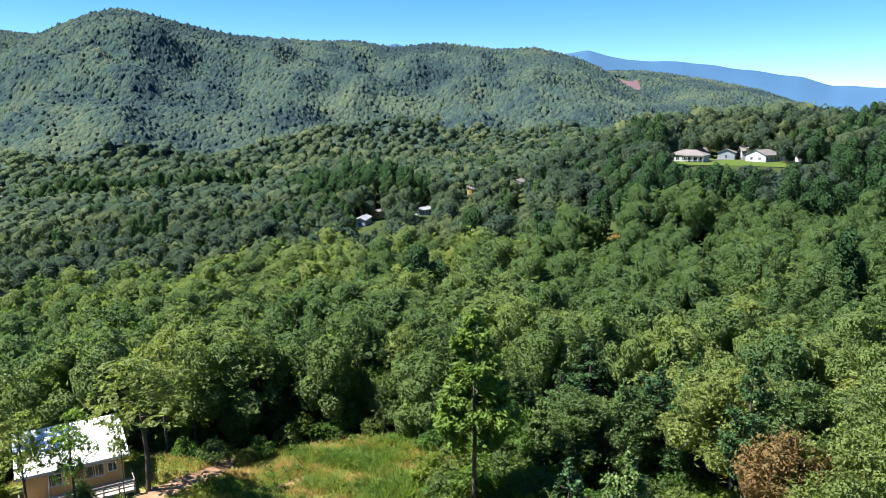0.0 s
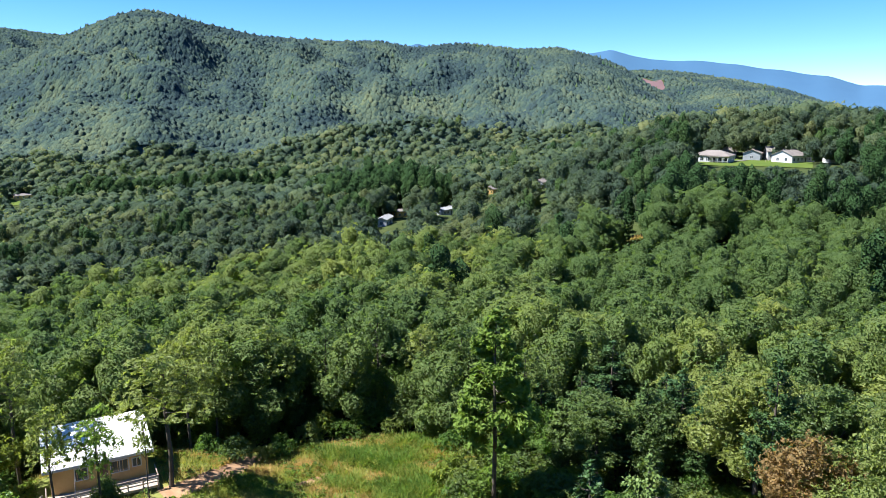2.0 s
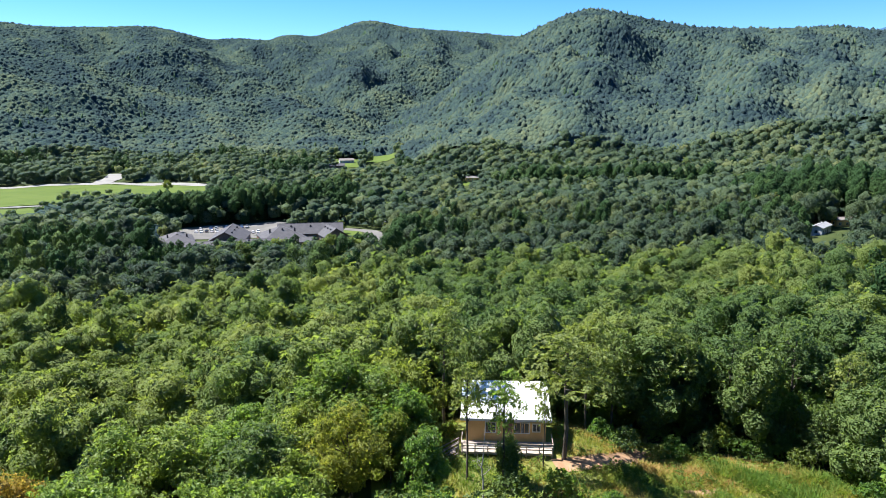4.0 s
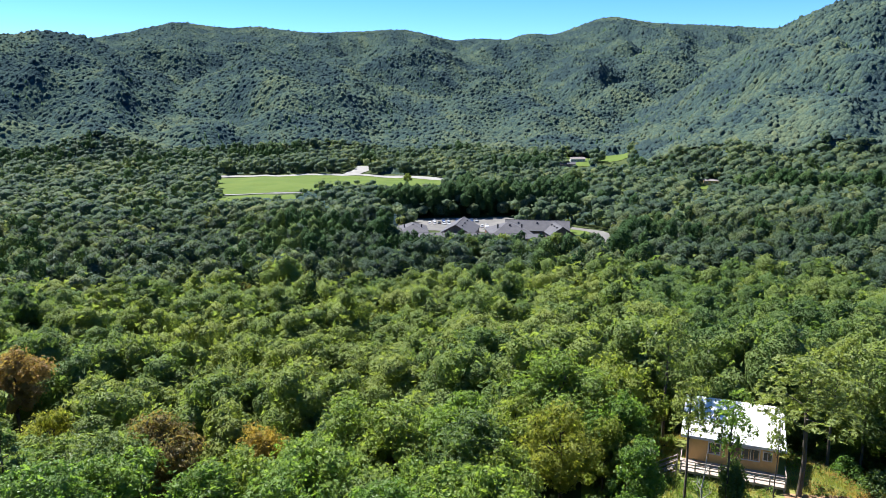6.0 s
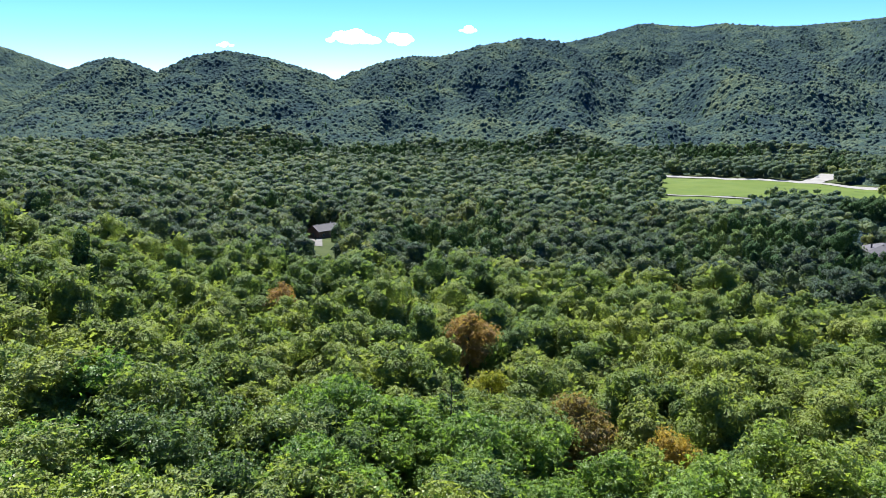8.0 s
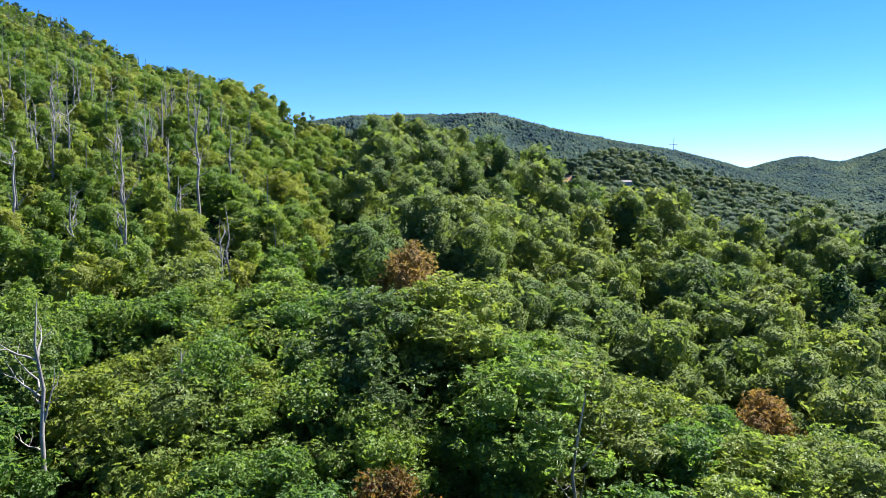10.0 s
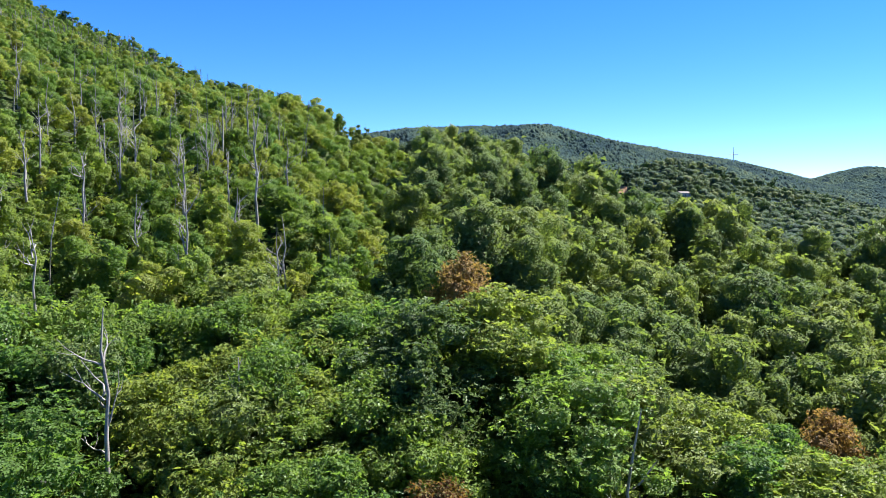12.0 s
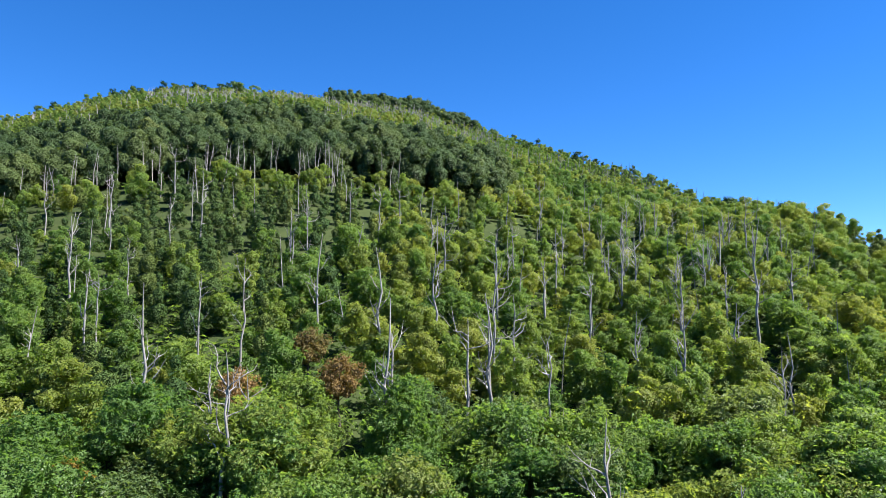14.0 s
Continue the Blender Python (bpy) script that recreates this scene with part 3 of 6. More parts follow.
# the low brick building with its lots
patch("parking_lot", 46.8, 55.8, [384, 384], [429, 432], M_CONCRETE, "pale concrete parking lot behind the low building", "parking lot", 0.12, 0, True, 24, 10)
ribbon("drive", [(45, 408), (42.5, 404), (40.9, 396), (40.2, 384), (40.3, 368), (40.9, 352)], 8, M_CONCRETE, "pale concrete drive curving round the building", "road", 0.16)
patch("lawn", 41.3, 44.2, [370, 372], [398, 402], M_LAWN, "small green lawn beside the drive", "lawn", 0.1, 0, True, 10, 8)
patch("courtyard", 50.0, 57.0, [352, 352], [378, 378], M_LAWN, "green courtyard between the wings", "lawn", 0.1, 0, True, 16, 8)
# lawns and yards on the hill and in the valley
patch("lawn", -25.6, -16.4, [299, 299, 299, 299], [332, 340, 342, 344], M_LAWN, "bright lawn in front of the hilltop houses", "lawn", 0.25, 1, True, 30, 12)
ribbon("path", [(-21.2, 334), (-20.6, 326), (-19.9, 321)], 2.2, M_CONCRETE, "pale gravel path across the hilltop lawn", "path", 0.4)
patch("valley_yard", 41.2, 43.6, [775, 775], [868, 868], M_LAWN, "pale lawns round the valley houses", "lawn", 0.5, 3, True, 24, 10)
patch("valley_yard", 38.3, 40.9, [815, 815], [900, 900], M_LAWN, "sunny lawn above the valley houses", "lawn", 0.5, 3, True, 24, 10)
patch("valley_yard", 31.4, 34.0, [596, 596], [618, 618], M_LAWN, "small lawn at the foot of the hill", "lawn", 0.3, 1, True, 10, 8)
DEEP_YARD = spot(98.3, -10.9, 0.0, 150)
patch("yard", 97.5, 99.2, [DEEP_YARD[3] - 14, DEEP_YARD[3] - 14], [DEEP_YARD[3] + 22, DEEP_YARD[3] + 22], M_CONCRETE, "pale gravel yard among the trees", "yard", 0.15, 0, True, 8, 8)
ribbon("bare_strip", [(a, spot(a, el, 1.0, 1350)[3]) for a, el in ((-12.9, 2.6), (-13.5, 2.1), (-14.3, 1.6), (-15.2, 1.0), (-16.3, 0.45))], 46, plain("reddish_scrub", (0.085, 0.05, 0.056), (0.125, 0.075, 0.075), 0.02, 0.95, 0.3, 0, 0.3), "reddish bare strip down the far ridge", "bank", 1.0)
FAR_HOUSE, CUT = spot(141.7, 0.7, 2.0, 250), spot(146.6, 1.2, 1.0, 250)
patch("clay_cut", 145.8, 147.6, [CUT[3] - 6, CUT[3] - 8], [CUT[3] + 7, CUT[3] + 5], M_CLAY, "orange cut bank on the far slope", "bank", 0.6, 0, True, 10, 6)
AUTUMN = ((42.9, -24.3, 12.5, 2, 1.1, "yellow-orange turning broadleaf tree near the cabin"), (85.6, -18.3, 13.0, 0, 1.35, "rust-brown broadleaf tree among green crowns"), (76.2, -24.8, 12.5, 0, 1.3, "brown half-bare broadleaf tree"), (158.9, -6.1, 11.0, 0, 1.15, "orange-brown broadleaf tree on the slope"),
                             (131.2, -14.5, 13, 0, 1.1, "yellow-orange turning broadleaf tree"), (160.2, -20.8, 12, 1, 0.95, "small red-leaved tree in the thicket"), (-26.9, -23.6, 12.5, 0, 1.1, "orange-brown dying tree with bare lower limbs"),
                             (211.3, -7.4, 5.2, 1, 0.52, "small red-leaved tree on the slope"), (214.7, -4.8, 6.5, 0, 0.66, "small rust-leaved tree on the slope"),
                             (206.8, -3.6, 7.0, 0, 0.68, "small rust-brown tree beside a dead trunk"), (225.9, -10.9, 5, 2, 0.55, "small yellowing tree on the slope"), (209.2, -1.3, 6.5, 0, 0.62, "thin orange-leaved sapling in the thicket"),
                             (83.6, -21.1, 12.5, 2, 1.0, "yellow-orange turning broadleaf tree"), (69.0, -13.1, 13.5, 0, 0.9, "rust-tinged broadleaf tree among green ones"), (61.4, -15.5, 13.5, 2, 0.9, "yellowing broadleaf tree among green ones"),
                             (68.7, -24.6, 12.5, 2, 1.0, "yellow-green turning broadleaf tree"), (101, -14.5, 13, 0, 1.15, "rust-tinged broadleaf tree among green ones"))
for a, el, up, k, s, lab in AUTUMN:
    x, y, z, r = spot(a, el, up)
    BARE.append((x, y, (3.8 if s > 0.6 else 1.5) * s))
    # nothing tall right before it
    x, y = ring(a, r - 6.5 * s)
    BARE.append((float(x), float(y), (1.7 if el < -20 and a > 100 else 2.6 if s > 0.6 else 0.8) * s))
    if s > 1.05 and a < 50:
        x, y = ring(a, r - 11.5 * s)
        BARE.append((float(x), float(y), 2.2 * s))
for a, el, up in ((145.0, -19.0, 14), (186.0, -14.5, 10), (174.8, -1.4, 3)):
    x, y, z, r = spot(a, el, up)
    for back, wide in ((0, 3.0), (4.5, 2.6), (8.5, 1.8)):
        x, y = ring(a, r - back)
        BARE.append((float(x), float(y), wide))
px_, py_ = spot(-2.7, -30.8)[:2]
BARE.append((px_, py_, 4.5))
CROSS = spot(138.21, 2.62, 1.0, 1100)      # the white cross on the broad ridge
CROSS_TALL = CROSS[3] * (math.tan(radians(4.13)) - math.tan(radians(2.55)))
DEEP = spot(97.1, -9.8, 4.4, 150)      # the house deep in the woods
for a, r, w in ((29.2, 71.5, 8.5), (29.2, 66.5, 7.5), (34.8, 70, 7.5), (37.5, 66, 6), (23.6, 72, 6), (24.2, 64, 7), (29, 59, 8), (34, 61, 7), (20.6, 78, 5.5), (39, 73, 4.5), (97.1, DEEP[3], 11), (1.4, 352, 9), (0.9, 344, 6), (6.4, 322, 7), (4.8, 345, 6), (-2.1, 420, 8), (-6.2, 372, 8), (49.8, 367, 40), (44, 372, 20), (55, 366, 20), (141.7, FAR_HOUSE[3], 9), (138.2, CROSS[3], 9), (138.2, CROSS[3] - 14, 8), (138.2, CROSS[3] - 26, 7)):
    x, y = ring(a, r)
    BARE.append((float(x), float(y), w))
BARE = np.array(BARE)

# lines of sight kept open by low growth: azimuths, elevation, up to this distance
OPEN_VIEWS = [
    (-23, -4, -21.8, 84), (34.6, 47.0, -24.4, 60), (34.6, 45.0, -21.5, 68), (18.0, 39.0, -31.0, 62), (24.0, 34.5, -28.6, 67), (25, 33, -22.6, 72), (-9, 24, -31.5, 64), (38.8, 57.5, -10.4, 362), (38.8, 43.6, -10.2, 392), (52.4, 58.3, -6.6, 600), (58.3, 62.5, -6.25, 600), (62.5, 71.0, -7.3, 512), (62.5, 71.0, -6.8, 566), (56, 61, -5.6, 700),
    (-25.4, -17.3, -4.1, 300), (-28.2, -25.4, -3.8, 318), (0.2, 2.9, -8.8, 346), (5.6, 7.6, -9.9, 317), (4.0, 5.5, -9.1, 342), (-3.1, -1.2, -6.9, 417), (-7.2, -5.3, -8.2, 367), (-14.4, -12.5, -10.9, DRY - 6),
    (41.0, 44.0, -5.15, 772), (38.3, 41.0, -4.95, 812), (31.6, 33.8, -6.6, 594), (95.6, 99.5, -12.0, DEEP[3] - 6), (141.1, 142.3, 0.5, FAR_HOUSE[3] - 6), (145.7, 147.7, 1.1, CUT[3] - 6),
]


def clear_of_bare(x, y, pad=0.0):
    ok = np.ones(len(x), bool)
    for i in range(0, len(x), 4000):
        s = slice(i, i + 4000)
        d2 = (x[s, None] - BARE[None, :, 0]) ** 2 + (y[s, None] - BARE[None, :, 1]) ** 2
        ok[s] = (d2 > (BARE[None, :, 2] + pad) ** 2).all(1)
    az, r = polar(x, y)
    az = wrap(az)
    for sa, ri, ro in BARE_SECTORS:
        ok &= ~((az > sa[0]) & (az < sa[-1]) & (r > np.interp(az, sa, ri) - pad) & (r < np.interp(az, sa, ro) + pad))
    return ok


def low_growth(az, r, g, h):
    h = h.copy()
    for a0, a1, el, rmax in OPEN_VIEWS:
        k = (az > a0) & (az < a1) & (r < rmax)
        ragged = (0.3 if rmax > 200 else 0.0) * (np.sin(az[k] * 11 + 2) * 0.6 + np.sin(az[k] * 29 + r[k]) * 0.8 - 0.3)
        h[k] = np.minimum(h[k], 40 + r[k] * np.tan(np.radians(el + ragged)) - g[k])
    return h


def scatter(rng, cell, r0, r1, a0, a1):
    """Jittered places in a ring sector."""
    n = int(r1 / cell) + 1
    gx, gy = np.meshgrid(np.arange(-n, n + 1), np.arange(-n, n + 1))
    gx = gx + 0.5 * (gy % 2)
    x = (gx.ravel() + rng.uniform(-0.62, 0.62, gx.size)) * cell
    y = (gy.ravel() + rng.uniform(-0.62, 0.62, gx.size)) * cell
    az, r = polar(x, y)
    az = wrap(az)
    k = (r > r0) & (r < r1) & (az > a0) & (az < a1)
    return x[k], y[k], az[k], r[k]


# ---- tree shapes ----
def leaf_quads(rng, pos, nrm, size, ratio=0.6, fold=0.15, corners=4):
    n = len(pos)
    nrm = nrm / (np.linalg.norm(nrm, axis=1)[:, None] + 1e-9)
    t = rng.normal(size=(n, 3))
    t -= nrm * (t * nrm).sum(1)[:, None]
    t /= np.linalg.norm(t, axis=1)[:, None] + 1e-9
    b = np.cross(nrm, t)
    L = size * rng.uniform(0.65, 1.35, n)[:, None]
    W = L * ratio
    if corners == 3:
        return np.stack([pos + t * L * 0.62, pos - t * L * 0.4 + b * W * 0.62, pos - t * L * 0.4 - b * W * 0.62], 1)
    return np.stack([pos + t * L * 0.5, pos + b * W * 0.5 + nrm * L * fold, pos - t * L * 0.5, pos - b * W * 0.5 + nrm * L * fold], 1)


def crown_quads(rng, n, width, height, leaf, base, lobes=12, low=-0.35, ratio=0.6, scatter_in=0.3, lean=0.3, jitter=0.85, corners=4):
    """A broad crown: leaves over uneven lobes, with gaps between."""
    c, rad = [], []
    for i in range(lobes):
        u = (i + 0.5) / lobes
        zz = base + height * (0.18 + 0.72 * u)
        spread = math.sin(math.pi * min(0.96, 0.22 + 0.72 * u)) ** 0.8
        w = i * 2.4 + rng.uniform(-0.5, 0.5)
        d = width * 0.5 * spread * rng.uniform(0.25, 0.98 if n >= 400 else 0.84)
        c.append((math.cos(w) * d, math.sin(w) * d, zz + rng.uniform(-0.05, 0.05) * height))
        rad.append(width * rng.uniform(0.11 if n >= 400 else 0.16, 0.28) * (0.75 + 0.35 * spread) * (12 / max(lobes, 8)) ** 0.4)
    c, rad = np.array(c), np.array(rad)
    k = rng.choice(lobes, n * 3, p=rad ** 2 / (rad ** 2).sum())
    d = rng.normal(size=(n * 3, 3))
    d /= np.linalg.norm(d, axis=1)[:, None]
    d[:, 2] = np.where(d[:, 2] < low, -d[:, 2], d[:, 2])
    depth = (1.22 if n >= 400 else 1.12) - (scatter_in + 0.15) * rng.uniform(0, 1, n * 3) ** 1.5
    bump = 1 + 0.16 * np.sin(d[:, 0] * 9 + k) * np.sin(d[:, 1] * 8 + 2 * k)
    p = c[k] + d * (rad[k] * depth * bump)[:, None] * np.array([1.05, 1.05, 0.95])
    dist = np.linalg.norm((p[:, None, :] - c[None]) / np.array([1.05, 1.05, 0.95]), axis=2) / rad[None]
    dist[np.arange(len(k)), k] = 9
    keep = np.nonzero(dist.min(1) > 0.78)[0][:n]
    nrm = d[keep] + np.array([0, 0, lean]) + rng.normal(size=(len(keep), 3)) * jitter
    return leaf_quads(rng, p[keep], nrm, leaf, ratio, 0.15, corners), c, rad


def as_tris(q):
    n, k = q.shape[:2]
    o = np.arange(n)[:, None] * k
    f = o + np.array([[0, 1, 2]]) if k == 3 else np.concatenate([o + np.array([[0, 1, 2]]), o + np.array([[0, 2, 3]])])
    return q.reshape(-1, 3), f


def masses(rng, c, rad, fill=0.8, sides=6, squash=0.82):
    """The dense inside of a crown: one uneven dome a lobe."""
    vs, fs = [], []
    for (x, y, z), r in zip(c, rad * fill):
        o, w0 = len(vs), rng.uniform(0, 6)
        for lev, (zz, rr) in enumerate(((-1.1, 0.74), (0.28, 0.97))):
            for k in range(sides):
                w = w0 + (k + 0.5 * lev) * 6.2832 / sides
                j = rng.uniform(0.82, 1.15)
                vs.append((x + math.cos(w) * r * rr * j, y + math.sin(w) * r * rr * j, z + r * squash * (zz + rng.uniform(-0.1, 0.1))))
        vs.append((x + r * rng.uniform(-0.2, 0.2), y + r * rng.uniform(-0.2, 0.2), z + r * squash * rng.uniform(0.9, 1.1)))
        for k in range(sides):
            n = (k + 1) % sides
            fs += [(o + k, o + n, o + sides + k), (o + n, o + sides + n, o + sides + k), (o + sides + k, o + sides + n, o + 2 * sides)]
    return np.array(vs), np.array(fs)


def joined(*shapes):
    vs, fs, o = [], [], 0
    for v, f in shapes:
        vs.append(v)
        fs.append(f + o)
        o += len(v)
    return np.concatenate(vs), np.concatenate(fs)


def pine_quads(rng, n, width, height, leaf, base, tiers=11, upsweep=0.25, power=0.75, corners=4):
    """A conifer crown: tiers of branches carrying upswept needle sprays."""
    per = []
    for i in range(tiers):
        u = i / (tiers - 1)
        reach = width * 0.5 * ((1 - u) ** power * 0.95 + 0.08) * (0.55 + 0.45 * min(1, u * 4 + 0.3))
        for b in range(7 if u < 0.6 else 5):
            per.append((u, reach * rng.uniform(0.65, 1.1), rng.uniform(0, 6.283)))
    wts = np.array([q[1] for q in per])
    k = rng.choice(len(per), n, p=wts / wts.sum())
    U, Rr, A = (np.array([q[i] for q in per])[k] for i in range(3))
    s = rng.uniform(0.25, 1.0, n) ** 0.7
    a = A + rng.normal(size=n) * 0.16
    rr = Rr * s
    z = base + height * U + upsweep * rr * s + rng.normal(size=n) * 0.02 * height
    p = np.stack([np.cos(a) * rr, np.sin(a) * rr, z], 1)
    nrm = np.stack([np.cos(a) * 0.5, np.sin(a) * 0.5, np.ones(n)], 1) + rng.normal(size=(n, 3)) * 0.5
    return leaf_quads(rng, p, nrm, leaf, 0.42, 0.05, corners)


def limb(rng, p0, direction, length, r0, bend=0.25, n=4, up=0.15):
    pts, rad, p, d = [Vector(p0)], [r0], Vector(p0), Vector(direction).normalized()
    for i in range(n):
        d = (d + Vector(rng.normal(size=3)) * bend + Vector((0, 0, up))).normalized()
        p = p + d * (length / n)
        pts.append(p.copy())
        rad.append(r0 * (1 - (i + 1) / n * 0.85))
    return pts, rad


def broad_tree(rng, leaves, leaf, width=7.4, crown_h=9.5, total=15.0):
    """Trunk-and-limbs mesh and crown mesh of a 15 m broadleaf tree."""
    q, c, rad = crown_quads(rng, leaves, width, crown_h, leaf, total - crown_h, 26)
    top = total - crown_h * 0.25
    stem = [(rng.normal() * 0.12 * (i > 0), rng.normal() * 0.12 * (i > 0), top * i / 5 - 0.5 * (i == 0)) for i in range(6)]
    many = [(stem, [0.27, 0.22, 0.19, 0.15, 0.10, 0.04])]
    for cc in c[:: max(1, len(c) // 8)]:
        z0 = max(total - crown_h - 1.0, cc[2] - rng.uniform(1.5, 3.0))
        f = z0 / top
        s = Vector(stem[min(5, int(f * 5))]).lerp(Vector(stem[min(5, int(f * 5) + 1)]), f * 5 % 1)
        mid = s.lerp(Vector(cc), 0.5) + Vector((0, 0, -0.25))
        many.append(([s, mid, Vector(cc)], [0.09, 0.06, 0.02]))
    return many, joined(as_tris(q), masses(rng, c, rad, 0.82, 6), masses(rng, c, rad, 0.6))


rng = np.random.RandomState(11)
BROAD, BRIGHT = [], []
for i in range(7):
    many, q = broad_tree(rng, 2100, 0.54, 6.8 + 0.35 * i % 2.1, 11.0 + 0.6 * (i % 4))
    stem = tubes("trunk", many, M_BARK, 5)
    BROAD.append((stem, tri_mesh("crown", q, [M_LEAF])))
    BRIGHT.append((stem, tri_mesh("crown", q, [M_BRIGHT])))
YOUNGS = []
for i in range(5):
    q, c, rad = crown_quads(rng, 1250, 6.4 + 0.4 * i, 7.2, 0.54, 0.6, 17)
    many = [([(0, 0, -0.4), (0.05, 0, 2), (0, 0.05, 5.8)], [0.1, 0.08, 0.03])] + [([(0, 0, 1.4 + 0.3 * k), tuple(c[k])], [0.05, 0.015]) for k in range(0, len(c), 2)]
    YOUNGS.append((tubes("trunk", many, M_BARK, 4), tri_mesh("crown", joined(as_tris(q), masses(rng, c, rad, 0.82, 6), masses(rng, c, rad, 0.6)), [M_YOUNG if i % 2 == 0 else M_LEAF if i == 1 else M_BRIGHT])))
SLIM = []
for i in range(3):
    q, c, rad = crown_quads(rng, 620, 4.2, 8.5, 0.62, 6.0, 8)
    many = [([(0, 0, -0.5), (0.1, 0, 4), (0, 0.1, 9), (0.05, 0, 13)], [0.15, 0.13, 0.1, 0.03])] + [([(0, 0, cc[2] - 1.2), tuple(cc)], [0.05, 0.015]) for cc in c]
    SLIM.append((tubes("trunk", many, M_BARK, 5), quads("crown", q, [M_LEAF if i else M_YOUNG])))
PINE = []
for i in range(4):
    q = pine_quads(rng, 3000, 7.0 + 0.5 * i, 10.5 + i * 0.6, 0.75, 18 - 10.9 - 0.6 * i) if i < 3 else pine_quads(rng, 7500, 8.8, 12.0, 0.72, 5.8, 13, 0.25, 0.6)
    many = [([(0, 0, -0.5), (0.08, 0.02, 6), (0.0, 0.1, 12), (0, 0, 17.6)], [0.24, 0.2, 0.13, 0.03])]
    for k in range(16):
        w, z = k * 2.4, 6.5 + 0.65 * k
        ln = (3.3 - 0.16 * k)
        many.append(([(0, 0, z), (math.cos(w) * ln * 0.5, math.sin(w) * ln * 0.5, z + 0.1), (math.cos(w) * ln, math.sin(w) * ln, z + 0.7)], [0.06, 0.04, 0.012]))
    PINE.append((tubes("trunk", many, M_BARK, 5), tri_mesh("crown", as_tris(q), [M_PINE if i < 3 else M_LIGHTPINE])))
RUSTY = []
for mat in (M_RUST, M_RED, M_GOLD):
    many, q = broad_tree(rng, 1500, 0.45, 6.6, 7.5, 12.0)
    RUSTY.append((tubes("trunk", many, M_BARK, 5), tri_mesh("crown", q, [mat])))
SNAGS = []
for i in range(6):
    tall = 13 + i % 3 * 2.0
    stem = [(0, 0, -0.5)] + [(rng.normal() * 0.16, rng.normal() * 0.16, tall * k / 6) for k in range(1, 7)]
    trunk = tubes("trunk", [(stem, [0.2, 0.18, 0.16, 0.14, 0.11, 0.08, 0.03])], M_DEAD, 6)
    limbs = []
    for k in range(5 + i % 4):
        z = tall * rng.uniform(0.32, 0.88)
        w = rng.uniform(0, 6.28)
        a = limb(rng, (0, 0, z), (math.cos(w), math.sin(w), 0.7), rng.uniform(2.0, 4.5), 0.085, 0.3, 5, 0.2)
        b = limb(rng, a[0][3], (math.cos(w + 1), math.sin(w + 1), 0.6), rng.uniform(0.9, 1.8), 0.04, 0.3, 3, 0.1)
        c2 = limb(rng, a[0][2], (math.cos(w - 1), math.sin(w - 1), 0.5), rng.uniform(0.8, 1.6), 0.035, 0.3, 3, 0.1)
        limbs.append(tubes("limb", [a, b, c2], M_DEAD, 4))
    SNAGS.append((trunk, limbs))


def tree(kind, shape, x, y, z, size, turn, wide, label, category, group=""):
    e = thing(kind, pose(x, y, z, 0, 0, turn) @ Matrix.Diagonal((size * wide, size * wide, size, 1)), label, category, group)
    part("trunk", shape[0], None, e)
    if isinstance(shape[1], list):
        for l in shape[1]:
            part("limb", l, None, e)
    else:
        part("crown", shape[1], None, e)
    return e


# ---- the trees close by, one by one ----
rng = np.random.RandomState(23)
NEAR_EDGE = 72.0
px, py, paz, pr = (np.concatenate(v) for v in zip(scatter(rng, 5.5, 8, NEAR_EDGE, -40, 116), scatter(rng, 7.0, 8, NEAR_EDGE, 116, 166), scatter(rng, 4.5, 8, NEAR_EDGE, 166, 238)))
pg_ = ground_at(paz, pr)
ok = clear_of_bare(px, py, 1.0)
px, py, paz, pr, pg_ = px[ok], py[ok], paz[ok], pr[ok], pg_[ok]
hill_side = np.clip((paz - 160) / 20, 0, 1)
hts = rng.uniform(13, 16.8, len(px)) * (1 - hill_side) + rng.uniform(5.0, 9.5, len(px)) * hill_side
hts = low_growth(paz, pr, pg_, hts)
hts = np.minimum(hts, 34.5 - pg_ + np.clip(pr - 45, 0, 60) * 0.12)
n_broad = n_young = n_pine = 0
for x, y, a, r, g, h, hs in zip(px, py, paz, pr, pg_, hts, hill_side):
    if h < 3.2 or (-23 < a < -4 and r > 60 and rng.uniform() < 0.6):
        continue
    u = rng.uniform()
    z, turn = float(g) - 0.1, rng.uniform(0, 360)
    if h < 9.5:
        n_young += 1
        tree("young_tree", YOUNGS[n_young % 5], x, y, z, h / 8.0, turn, rng.uniform(0.95, 1.5), "green bushy young broadleaf tree with a low crown" if n_young % 5 in (1, 3) else "yellow-green bushy young broadleaf tree", "tree", "young trees")
    elif (a < -1 and u < 0.28) or (a > 205 and u < 0.4) or u < 0.03:
        n_pine += 1
        tree("pine_tree", PINE[n_pine % 3], x, y, z, h / 17.0, turn, rng.uniform(0.85, 1.1), "dark green pine with upswept needle sprays", "tree", "pines")
    else:
        n_broad += 1
        # Crowns on sunward bearings take a brighter leaf colour, as if lit through.
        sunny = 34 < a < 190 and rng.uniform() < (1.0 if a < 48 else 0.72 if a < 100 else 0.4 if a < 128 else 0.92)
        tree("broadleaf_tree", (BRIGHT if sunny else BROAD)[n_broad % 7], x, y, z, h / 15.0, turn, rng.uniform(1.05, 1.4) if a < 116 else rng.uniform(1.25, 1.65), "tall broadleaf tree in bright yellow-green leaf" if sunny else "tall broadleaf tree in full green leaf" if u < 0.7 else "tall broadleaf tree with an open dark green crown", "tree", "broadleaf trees")

